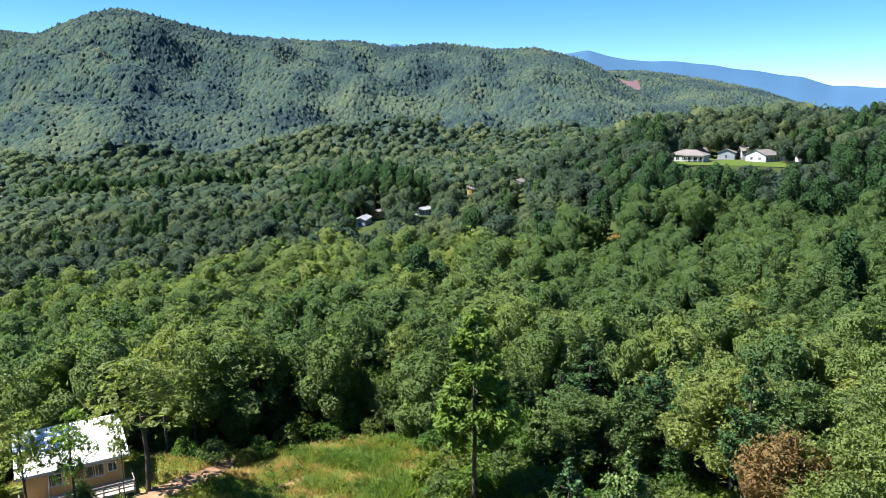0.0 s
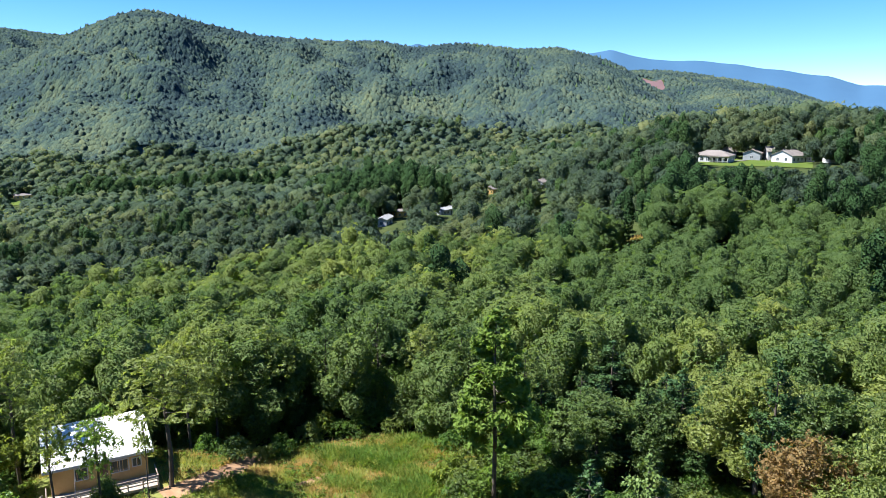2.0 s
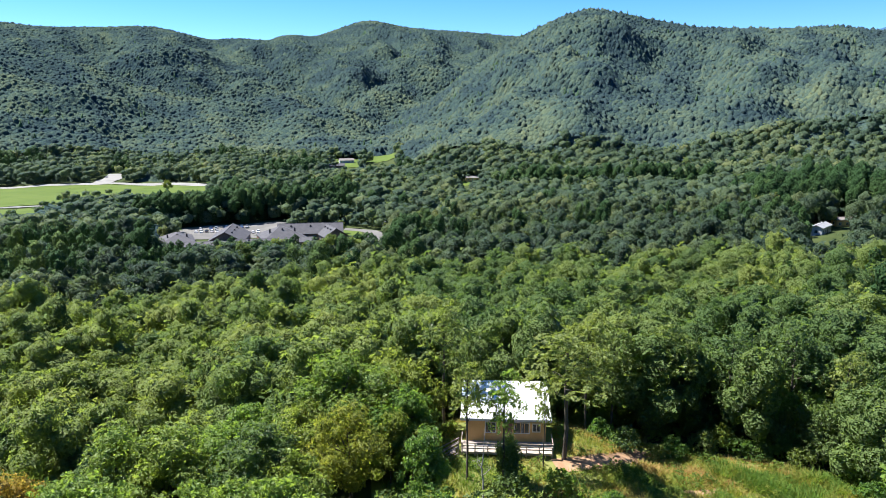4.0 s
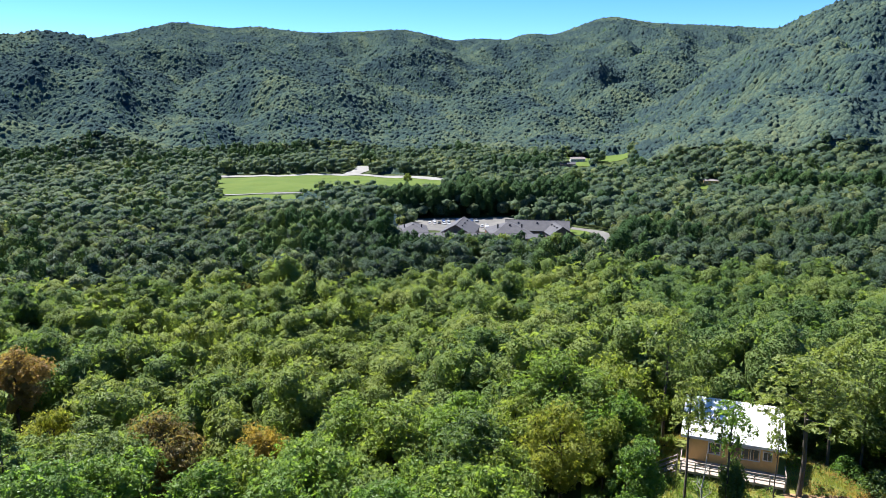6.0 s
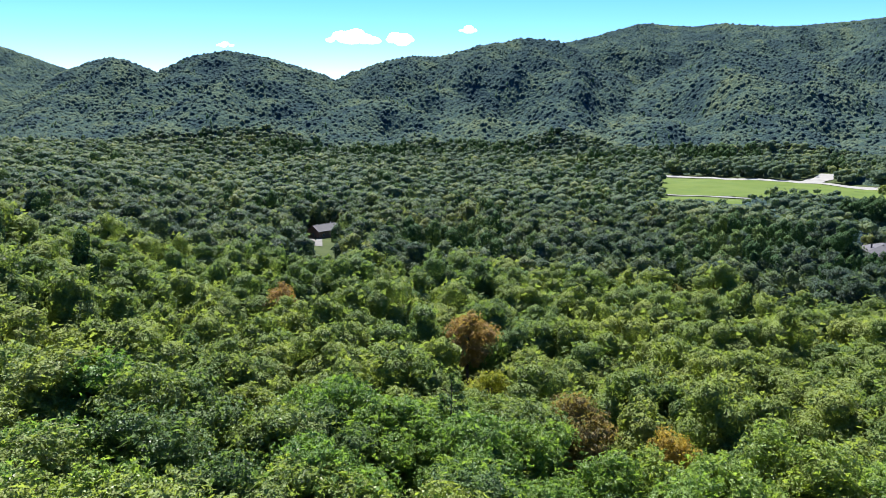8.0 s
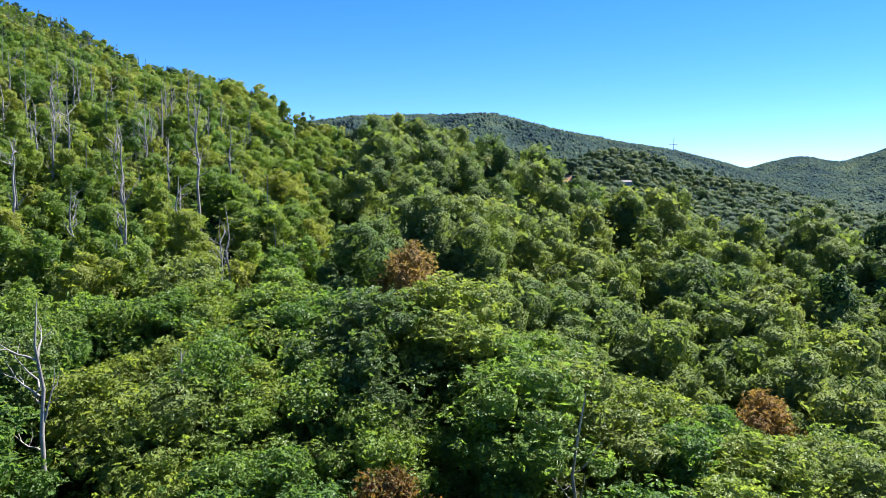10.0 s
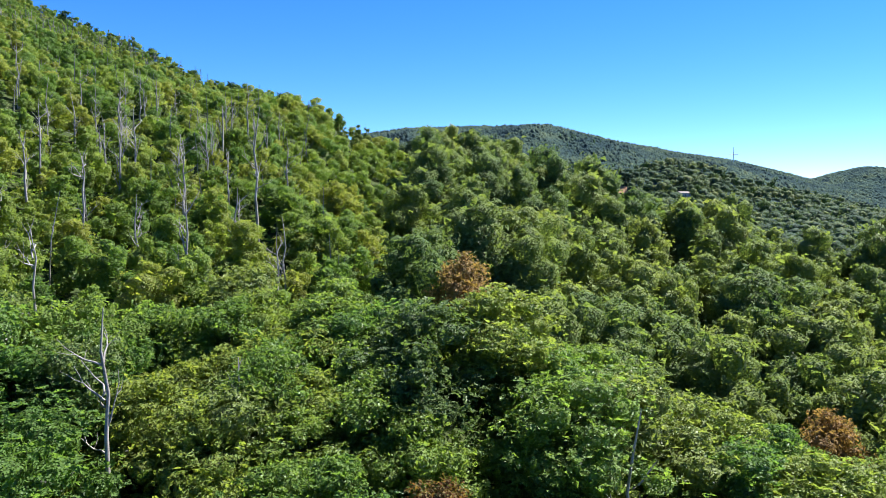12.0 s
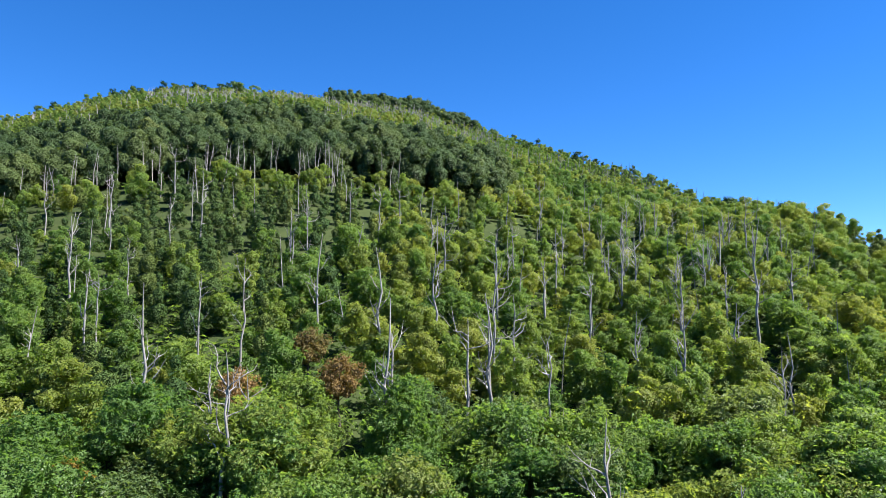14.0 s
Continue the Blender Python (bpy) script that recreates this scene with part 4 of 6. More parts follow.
# young growth along the clearing's far edge
for i in range(64):
    a = -9 + 34 * i / 63 + rng.uniform(-0.3, 0.3)
    edge = float(np.interp(a, [-9, -0.6, 6.75, 14.1, 21.5, 25], [65, 77, 82, 80, 76, 78]))
    r = edge + (rng.uniform(1.5, 8) if a < 13 else rng.uniform(5, 11))
    if a > 13 and i % 3 != 0:
        continue
    x, y = ring(a, r)
    tree("young_tree", YOUNGS[i % 5], float(x), float(y), float(ground_at(np.array([a]), np.array([r]))[0]) - 0.1, rng.uniform(3.0, 7.5) / 8.0, rng.uniform(0, 360), rng.uniform(0.8, 1.1), "dense young broadleaf tree on the clearing's edge", "tree", "young trees")

# a loose row of young pines on the weedy side of the knoll
for i, (a, r, h) in enumerate(((-6.6, 73, 9.5), (-8.4, 70, 8.0), (-9.9, 72, 10.5), (-11.6, 75, 9.0), (-13.0, 69, 7.5), (-15.2, 70, 10.8), (-16.6, 76, 10.0), (-17.9, 73, 11.5), (-19.4, 70, 8.5), (-20.6, 78, 12.0), (-22.6, 74, 10.5), (-12.3, 82, 11.5), (-18.8, 83, 13.0), (-24.4, 70, 10.0))):
    x, y = ring(a, r)
    tree("pine_tree", PINE[i % 3], float(x), float(y), float(ground_at(np.array([a]), np.array([r]))[0]) - 0.1, h / 17.0, 47 * i, rng.uniform(1.25, 1.6), "young dark green pine on the edge of the knoll", "tree", "pines")

# trees that stand out
tree("pine_tree", PINE[3], *spot(-2.7, -30.8)[:3], 1.06, 40, 0.92, "tall light green pine standing clear on the clearing's edge", "tree")
for a, r, h, s, w in ((32.6, 63, 12.4, 2, 1.0), (29.4, 62, 11.6, 3, 1.05), (26.0, 65, 9.8, 5, 0.6), (24.3, 68, 13.4, 1, 1.9), (22.6, 78, 14, 4, 1.2), (20.5, 82, 14, 2, 1.2), (16.2, 84, 14.5, 1, 1.2), (11.5, 86, 14, 2, 1.2), (7.2, 87, 14.5, 1, 1.2), (3.6, 85, 13, 2, 1.2),
                      (0.2, 81, 13.5, 1, 1.2), (-5.2, 74, 13, 2, 1.2), (34.6, 77, 15, 4, 1.2)):
    x, y = ring(a, r)
    tree("broadleaf_tree", SLIM[s % 3], float(x), float(y), float(ground_at(np.array([a]), np.array([r]))[0]) - 0.1, h / 14.5, 50 * s, w, "slender open-crowned tree beside the cabin" if a > 20 else "slender open-crowned tree on the clearing's edge", "tree")
for i, (a, r, h) in enumerate(((39.3, 65, 7.5), (37.8, 68, 8.5), (40.6, 70, 10), (38.6, 74, 11))):
    x, y = ring(a, r)
    tree("young_tree", YOUNGS[(0, 2, 3, 4)[i]], float(x), float(y), float(ground_at(np.array([a]), np.array([float(r)]))[0]) - 0.1, h / 8.0, 80 * i, 0.95, "bright green young tree beside the cabin's yard", "tree", "young trees")
x, y, z, r = spot(36.2, -25.6, 10.8)
tree("broadleaf_tree", BRIGHT[2], x, y, z, 10.8 / 15.0, 70, 0.85, "yellow-green open-crowned tree near the cabin", "tree")
for i, (a, el, up) in enumerate(((165.2, -14.8, 11.0), (162.6, -16.6, 11.0))):
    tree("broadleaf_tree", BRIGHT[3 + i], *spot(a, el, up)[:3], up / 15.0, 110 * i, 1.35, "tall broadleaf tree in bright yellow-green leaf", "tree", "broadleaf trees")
x, y = map(float, ring(29.0, 62.6))
tree("young_tree", YOUNGS[1], x, y, float(ground_xy(x, y)[0]) - 0.1, 0.62, 20, 0.62, "dense dark green young tree before the cabin's deck", "tree", "young trees")
for a, el, up, k, s, lab in AUTUMN:
    x, y, z, r = spot(a, el, up)
    tree("autumn_tree", RUSTY[k], x, y, z, s, a * 7, 1.0, lab, "tree")

# tall trees round the low building
rng = np.random.RandomState(45)
for i in range(0, 34, 3):
    a = 43.0 + 14.5 * i / 33 + rng.uniform(-0.2, 0.2)
    r = rng.uniform(438, 456)
    x, y = ring(a, r)
    h = rng.uniform(13, 19) * (1.3 if i in (6, 18) else 1)
    g = float(ground_at(np.array([a]), np.array([r]))[0])
    if i % 5 < 3 or i in (6, 18):
        tree("pine_tree", PINE[i % 3], float(x), float(y), g, h / 17, 31 * i, 1.0, "tall dark pine behind the parking lot", "tree", "trees behind the lot")
    else:
        tree("broadleaf_tree", BROAD[i % 7], float(x), float(y), g, h / 15, 31 * i, 1.3, "dark green broadleaf tree behind the parking lot", "tree", "trees behind the lot")
for a, r, k in ((43.8, 262, 0), (42.0, 258, 1), (48.1, 255, 2), (50.6, 262, 3), (52.4, 268, 4), (45.6, 270, 5)):
    x, y = ring(a, r)
    g = float(ground_at(np.array([a]), np.array([r]))[0])
    tree("broadleaf_tree", BROAD[k], float(x), float(y), g, (40 - r * math.tan(radians(10.2 + 0.12 * k)) - g) / 15, 60 * k, 1.0, "rounded dark green tree in front of the low building", "tree")
x, y = ring(43.0, 388)
tree("broadleaf_tree", BROAD[2], float(x), float(y), float(ground_at(np.array([43.0]), np.array([388.0]))[0]), 0.5, 0, 1.4, "round dark lawn tree beside the drive", "tree")
x, y = ring(55.9, 602)
tree("broadleaf_tree", BROAD[4], float(x), float(y), float(ground_at(np.array([55.9]), np.array([602.0]))[0]), 0.75, 0, 1.2, "lone round tree standing in the meadow", "tree")

# dead standing trees
STANDING_DEAD = [(202.8, -5.9, 7, 1.0, 0), (196.6, -5.9, 7, 0.95, 1), (195.0, -4.0, 6, 0.8, 2), (174.8, -1.4, 3, 1.15, 5), (199.2, 2.0, 7, 1, 3), (194.3, 3.0, 7, 1.0, 4), (145.0, -19.0, 14, 1.0, 5), (186.0, -14.5, 10, 0.95, 2), (176.5, -15.0, 8, 0.85, 3)]
STANDING_DEAD += [(122.0, -18.6, 10, 0.9, 0), (216.5, -9.5, 5, 0.7, 2), (215.2, -10.0, 5, 0.75, 1), (213.8, -9.2, 5, 0.7, 4), (208.5, 0.5, 5, 0.9, 5), (-30.0, -20, 6, 0.6, 3), (-29.2, -19.8, 6, 0.6, 0), (31.2, -29.6, 2.5, 0.45, 5),
                        (180.2, 0.5, 6, 0.95, 4), (183.5, 2.0, 6, 0.95, 2), (187.0, -1.0, 6, 0.9, 1), (190.5, 1.5, 6, 0.95, 0), (178.5, 3.0, 6, 1.0, 3), (172.5, 1.0, 6, 0.85, 2)]
for a, el, up, s, k in STANDING_DEAD:
    x, y, z, r = spot(a, el, up)
    tree("dead_tree", SNAGS[k], x, y, z, s, a * 13, 1.0, "bleached grey dead tree with bare broken limbs", "dead tree", "dead trees")

rng = np.random.RandomState(47)
for i in range(72):
    a, r = rng.uniform(172, 230), math.sqrt(rng.uniform(58 ** 2, 165 ** 2))
    if i % 3 == 0:
        a = rng.uniform(174, 186)
    x, y = ring(a, r)
    s = rng.uniform(0.65, 1.0)
    tree("dead_tree", SNAGS[i % 6], float(x), float(y), float(ground_at(np.array([a]), np.array([r]))[0]), s, rng.uniform(0, 360), rng.uniform(0.8, 1.1), "bleached grey dead tree with bare broken limbs" if s > 0.8 else "thin grey dead tree over the thicket", "dead tree", "dead trees")

# ---- the woods farther off ----
def wood(name, rng, protos, x, y, z, h, tone, mats, which, label, category="woods", ref=15.0):
    """One mesh of many trees: each place takes one of the shapes, turned and scaled."""
    vs, fs, tn, ix, o = [], [], [], [], 0
    for k, ((v, f), mi) in enumerate(protos):
        s = np.nonzero(which == k)[0]
        if not len(s):
            continue
        w = rng.uniform(0, 6.283, len(s))
        sc = h[s] / ref
        wd = sc ** 0.7 * rng.uniform(0.85, 1.45, len(s))
        cx, sx = np.cos(w)[:, None], np.sin(w)[:, None]
        X = (v[None, :, 0] * cx - v[None, :, 1] * sx) * wd[:, None] + x[s, None]
        Y = (v[None, :, 0] * sx + v[None, :, 1] * cx) * wd[:, None] + y[s, None]
        Z = v[None, :, 2] * sc[:, None] + z[s, None]
        vs.append(np.stack([X, Y, Z], -1).reshape(-1, 3))
        fs.append((f[None] + (o + np.arange(len(s)) * len(v))[:, None, None]).reshape(-1, 3))
        o += len(s) * len(v)
        tn.append(np.repeat(tone[s], len(v)))
        ix.append(np.full(len(s) * len(f), mi))
    me = mesh_of(name, np.concatenate(vs), np.concatenate(fs), mats, np.concatenate(tn), np.concatenate(ix), True)
    return tagged(new(name, me), label, category, kind="stuff")


def hidden_rank(az, r, ztop):
    """How many degrees the top lies below the skyline of the land before it."""
    run = np.maximum.accumulate(np.degrees(np.arctan2(LAND[:, 1:] + 7 - 40, GR[None, 1:])), axis=1)
    i = np.clip((wrap(az) + 70).astype(int), 0, len(GA) - 1)
    j = np.clip(np.searchsorted(GR[1:], r) - 3, 0, len(GR) - 2)
    return run[i, j] - np.degrees(np.arctan2(ztop - 40, r))


# where the woods are darker and hold more conifers: azimuths and distances
DARK_STANDS = [(2, 14, 400, 520, 1.0), (14, 36, 505, 560, 0.9), (36, 50, 640, 770, 0.8), (42, 60, 436, 530, 1.1), (62, 104, 760, 880, 0.7), (2.5, 11.5, 352, 425, 1.2), (34, 68, 225, 376, 0.6), (-42, -5, 95, 330, 0.75), (203, 250, 66, 186, 0.75)]


def grow(name, seed, cell, r0, r1, a0, a1, hmin, hmax, n, leaf, conifers, mats, label, hide=0.9, thin=0.12, corners=4, wide=1.0, lit=0.42, lobes=6, bright=0.0, core=True, cones=False):
    rng = np.random.RandomState(seed)
    x, y, az, r = scatter(rng, cell, r0, r1, a0, a1)
    ok = clear_of_bare(x, y, 1.5)
    x, y, az, r = x[ok], y[ok], az[ok], r[ok]
    g = ground_at(az, r)
    h = low_growth(az, r, g, rng.uniform(hmin, hmax, len(x)) * (1 + 0.12 * swell(x, y, 60)))
    buried = hidden_rank(az, r, g + h) > hide
    k = (h > np.where(r > 500, 6.5, 3.0)) & (~buried | (rng.uniform(size=len(x)) < thin))
    x, y, az, r, g, h = x[k], y[k], az[k], r[k], g[k], h[k]
    protos = []
    for i in range(8):
        q, c, rad = crown_quads(rng, max(n, 4), (8.0 + 0.5 * (i % 3)) * wide, 12.5, leaf, 1.6, lobes, -0.2, 0.75, 0.25, 0.3, 0.8, corners)
        m = masses(rng, c, rad * (1.0 if n else 1.2), 0.84 if lobes > 8 else 0.9, 6 if lobes > 2 else 5, 1.0 if lobes > 2 else 0.75 if lobes > 1 else 0.62)
        if lobes > 1 and core:
            m = joined(m, masses(rng, c[::2], rad[::2] * (1.0 if n else 1.2), 0.7, 5))
        protos.append((joined(as_tris(q), m) if n else m, 0))
    for i in range(3):
        q, c, rad = crown_quads(rng, max(n, 4), 5.2 * wide, 14.5, leaf * 0.85, 1.2, max(2, lobes), -0.2, 0.5, 0.15, 0.2, 0.4, corners)
        m = masses(rng, c, rad * (1.0 if n else 1.2), 0.95, 6, 1.5)
        if cones:
            q = pine_quads(rng, int(n * 1.6), 5.6 * wide, 12.0, leaf * 1.15, 1.6, 8, 0.15, 0.9, corners)
            m = masses(rng, np.array([(0, 0, 4.5), (0, 0, 8.0), (0, 0, 11.5)]), np.array([1.9, 1.35, 0.75]) * wide, 1.0, 6, 1.3)
        protos.append((joined(as_tris(q), m) if n else m, 1))
    stand = swell(x, y, 140) + rng.normal(size=len(x)) * 0.35
    dark = np.zeros(len(x))
    for d0, d1, q0, q1, much in DARK_STANDS:
        dark = np.maximum(dark, much * np.clip((az - d0) / 4, 0, 1) * np.clip((d1 - az) / 4, 0, 1) * np.clip((r - q0) / 25, 0, 1) * np.clip((q1 - r) / 25, 0, 1))
    stand = stand + dark
    which = np.where(stand > conifers, rng.randint(8, 11, len(x)), rng.randint(0, 8, len(x)))
    h = np.where(which >= 8, low_growth(az, r, g, h * 1.12 * (1 + 0.12 * dark)), h)
    # Tone raised by bearing towards the sun, in place of light through leaves.
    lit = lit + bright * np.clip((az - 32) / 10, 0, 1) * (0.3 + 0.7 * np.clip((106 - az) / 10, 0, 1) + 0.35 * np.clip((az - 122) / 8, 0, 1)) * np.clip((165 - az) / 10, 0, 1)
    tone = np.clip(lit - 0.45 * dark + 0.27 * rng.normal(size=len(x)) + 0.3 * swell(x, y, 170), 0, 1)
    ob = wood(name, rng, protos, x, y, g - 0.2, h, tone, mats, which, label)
    print(name, len(x), "trees", len(ob.data.polygons), "quads")
    return ob


GREEN_MATS = [M_WOODS, M_WOODS_PINE]
FAR_MATS = [M_FAR, M_WOODS_PINE]
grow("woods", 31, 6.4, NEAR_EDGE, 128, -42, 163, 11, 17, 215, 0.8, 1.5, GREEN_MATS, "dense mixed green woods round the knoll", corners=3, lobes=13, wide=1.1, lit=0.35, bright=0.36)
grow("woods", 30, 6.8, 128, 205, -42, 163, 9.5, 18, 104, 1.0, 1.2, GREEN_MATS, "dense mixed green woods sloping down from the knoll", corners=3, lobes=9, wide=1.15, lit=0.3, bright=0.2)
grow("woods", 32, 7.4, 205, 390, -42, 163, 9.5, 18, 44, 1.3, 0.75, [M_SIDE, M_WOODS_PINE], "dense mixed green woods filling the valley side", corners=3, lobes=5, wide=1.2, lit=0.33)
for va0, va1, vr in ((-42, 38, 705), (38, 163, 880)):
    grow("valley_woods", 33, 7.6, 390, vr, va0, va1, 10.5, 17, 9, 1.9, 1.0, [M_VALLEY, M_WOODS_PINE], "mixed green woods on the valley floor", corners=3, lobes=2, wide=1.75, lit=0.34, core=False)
grow("conifer_row", 48, 4.6, 434, 452, 42.6, 58.5, 14, 19, 60, 1.2, -9, [M_VALLEY, M_WOODS_PINE], "wall of tall dark conifers behind the parking lot", corners=3, lobes=6, wide=1.3, lit=0.2)
# Dark row stands in for the shadow along the edge of the woods.
grow("conifer_row", 49, 5.2, 505, 517, 14, 30, 13, 19, 24, 1.4, -9, [M_VALLEY, M_WOODS_PINE], "dark trees standing in for the shaded edge of the wooded slope", corners=3, lobes=5, wide=1.5, lit=0.2, thin=0.9)
grow("conifer_row", 50, 5.0, 362, 400, 2.8, 11, 14, 20, 40, 1.3, -9, [M_VALLEY, M_WOODS_PINE], "dark conifers round the trailer homes", corners=3, lobes=6, wide=1.3, lit=0.15, thin=0.9)


# the mountains' forest: a closed canopy with single trees rising from it
def stand_tone(x, y, g):
    """Tone of the forest: brighter on the low slopes, darker in the conifer stands."""
    dark = np.clip((swell(x + 500, y, 170) - 0.35) * 3, 0, 1)
    low = np.clip(1 - (g + 10) / 110, 0, 1)
    return 0.27 + 0.28 * swell(x, y, 320) + 0.24 * swell(x, y, 90) + 0.12 * low - 0.25 * dark


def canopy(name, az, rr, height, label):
    """Dark filler sheet, added so many metres over the ground, from which the crowns rise."""
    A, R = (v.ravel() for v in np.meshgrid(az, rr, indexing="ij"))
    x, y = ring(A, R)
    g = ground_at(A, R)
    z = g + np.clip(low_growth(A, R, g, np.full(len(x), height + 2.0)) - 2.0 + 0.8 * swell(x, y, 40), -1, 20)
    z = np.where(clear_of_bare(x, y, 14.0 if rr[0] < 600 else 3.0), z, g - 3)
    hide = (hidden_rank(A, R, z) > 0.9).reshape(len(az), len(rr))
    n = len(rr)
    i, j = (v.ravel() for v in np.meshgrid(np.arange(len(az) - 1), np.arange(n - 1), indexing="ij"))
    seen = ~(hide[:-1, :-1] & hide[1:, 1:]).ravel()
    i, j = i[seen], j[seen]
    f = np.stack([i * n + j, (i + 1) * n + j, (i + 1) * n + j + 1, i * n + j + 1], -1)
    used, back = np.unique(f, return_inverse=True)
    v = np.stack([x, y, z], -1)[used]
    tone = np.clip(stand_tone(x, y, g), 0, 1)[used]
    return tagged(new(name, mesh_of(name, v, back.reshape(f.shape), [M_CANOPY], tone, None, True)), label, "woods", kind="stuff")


def mountain_forest(name, seed, cell, r0, r1, a0, a1, label, tone0=0.0):
    rng = np.random.RandomState(seed)
    x, y, az, r = scatter(rng, cell, r0, r1, a0, a1)
    g = ground_at(az, r)
    h = rng.uniform(8.5, 14, len(x))
    k = (hidden_rank(az, r, g + h) < 0.7) & clear_of_bare(x, y, 2.0)
    x, y, az, r, g, h = x[k], y[k], az[k], r[k], g[k], h[k]
    protos = []
    for i in range(10):
        n, cone = 5 if r0 < 1400 else 4, i >= 7
        vs, fs = [], []
        for lev, (zz, rr) in enumerate(((6.0, 1.0), (11.2, 0.85 if not cone else 0.55))):
            for q in range(n):
                w = (q + 0.5 * (lev % 2)) * 6.2832 / n
                j = rng.uniform(0.65, 1.3) * rr * cell * (0.58 if not cone else 0.42)
                vs.append((math.cos(w) * j, math.sin(w) * j, zz + rng.uniform(-1.5, 1.5)))
        vs.append((rng.uniform(-0.8, 0.8), rng.uniform(-0.8, 0.8), rng.uniform(14.2, 15.2) if not cone else 18))
        for q in range(n):
            p = (q + 1) % n
            fs += [(q, p, n + q), (p, n + p, n + q), (n + q, n + p, 2 * n)]
        protos.append(((np.array(vs), np.array(fs)), 1 if cone else 0))
    stand = swell(x + 500, y, 160) + 0.4 * rng.normal(size=len(x))
    which = np.where(stand > 1.15, rng.randint(7, 10, len(x)), rng.randint(0, 7, len(x)))
    tone = np.clip(tone0 + stand_tone(x, y, g) + 0.11 * rng.normal(size=len(x)), 0, 1)
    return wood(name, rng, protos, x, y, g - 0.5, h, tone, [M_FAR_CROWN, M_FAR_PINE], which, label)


for va0, va1, vr in ((-42, 38, 700), (38, 163, 876)):
    canopy("gap_fill_sheet", np.arange(va0, va1 + 0.2, 0.4), np.arange(395, vr + 10, 6.0), 6.0, "dark filler sheet between the crowns of the valley woods")
    canopy("gap_fill_sheet", np.arange(va0, va1 + 0.2, 0.3), np.arange(vr, 2560, 9.0), 8.6, "dark filler sheet between the crowns of the mountain forest")
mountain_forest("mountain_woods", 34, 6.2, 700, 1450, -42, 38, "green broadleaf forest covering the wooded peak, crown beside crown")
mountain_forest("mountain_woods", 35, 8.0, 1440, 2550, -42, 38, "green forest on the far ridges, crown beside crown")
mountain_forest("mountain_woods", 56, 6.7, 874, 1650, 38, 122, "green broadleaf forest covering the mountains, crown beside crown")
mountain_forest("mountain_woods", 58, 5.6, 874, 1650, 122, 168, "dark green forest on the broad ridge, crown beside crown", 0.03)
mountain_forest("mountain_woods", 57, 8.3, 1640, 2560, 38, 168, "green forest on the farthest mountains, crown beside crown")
# the near hill: young thicket, pines, taller woods, snags
grow("hill_thicket", 36, 4.3, NEAR_EDGE, 135, 163, 240, 3.5, 9.5, 84, 0.85, 0.75, [M_WOODS_YOUNG, M_HILL_PINE], "bright young thicket with pines on the hillside", 1.5, 0.12, 3, 0.9, 0.72, 9, cones=True)
grow("hill_thicket", 40, 4.5, 135, 186, 163, 240, 3.0, 8.5, 50, 0.95, 0.6, [M_WOODS_YOUNG, M_HILL_PINE], "bright thicket on the upper hillside", 1.5, 0.12, 3, 0.9, 0.68, cones=True)
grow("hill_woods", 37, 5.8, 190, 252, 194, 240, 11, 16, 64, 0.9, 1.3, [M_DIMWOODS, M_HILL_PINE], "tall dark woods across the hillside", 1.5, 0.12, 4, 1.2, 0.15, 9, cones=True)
grow("hill_thicket", 42, 4.8, 186, 300, 163, 194, 3.5, 9, 40, 0.8, 0.7, [M_WOODS_YOUNG, M_HILL_PINE], "green thicket on the shoulder of the hill", 1.5, 0.12, 4, 0.9, 0.6, cones=True)
grow("hill_thicket", 38, 4.5, 254, 545, 163, 240, 2.5, 6.5, 10, 1.1, 0.7, [M_WOODS_YOUNG, M_HILL_PINE], "thin yellow-green thicket up the hill to its crest", 1.5, 0.12, 3, 0.9, 0.58, 3, cones=True)
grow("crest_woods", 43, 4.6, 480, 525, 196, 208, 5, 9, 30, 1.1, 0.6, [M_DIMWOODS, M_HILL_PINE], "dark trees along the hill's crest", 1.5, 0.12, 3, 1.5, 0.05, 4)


def crest_trees(name, seed, a0, a1, count, label):
    """Small dark trees standing singly along the hill's crest."""
    rng = np.random.RandomState(seed)
    az = rng.uniform(a0, a1, count)
    r = np.interp(az, [k[0] for k in HILL], [k[2] for k in HILL]) * rng.uniform(0.93, 1.0, count)
    h = rng.uniform(4.5, 8.5, count) * np.where(rng.uniform(size=count) < 0.15, 1.4, 1)
    protos = []
    for i in range(4):
        q, c, rad = crown_quads(rng, 50, 7.5, 11.5, 1.6, 1.5, 5, -0.2, 0.6, 0.2, 0.3, 0.8, 3)
        stem = np.array([(0.5, 0, 0), (-0.4, 0.4, 0), (0, 0, 9)], float), np.array([[0, 1, 2]])
        protos.append((joined(as_tris(q), masses(rng, c, rad, 0.9, 5), stem), i % 2))
    x, y = ring(az, r)
    return wood(name, rng, protos, x, y, ground_at(az, r) - 0.3, h, rng.uniform(0, 0.35, count), [M_WOODS, M_WOODS_PINE], rng.randint(0, 4, count), label)


crest_trees("crest_trees", 44, 172, 200, 75, "small dark trees standing along the ragged hill crest")
crest_trees("crest_trees", 46, 214, 236, 50, "small dark trees on the rounded end of the crest")
grow("back_woods", 39, 14, 20, 700, 238, 322, 9, 14, 0, 3.4, 0.9, FAR_MATS, "green woods behind the hover point", 9, 0.1, 3, 1.4, lobes=3)


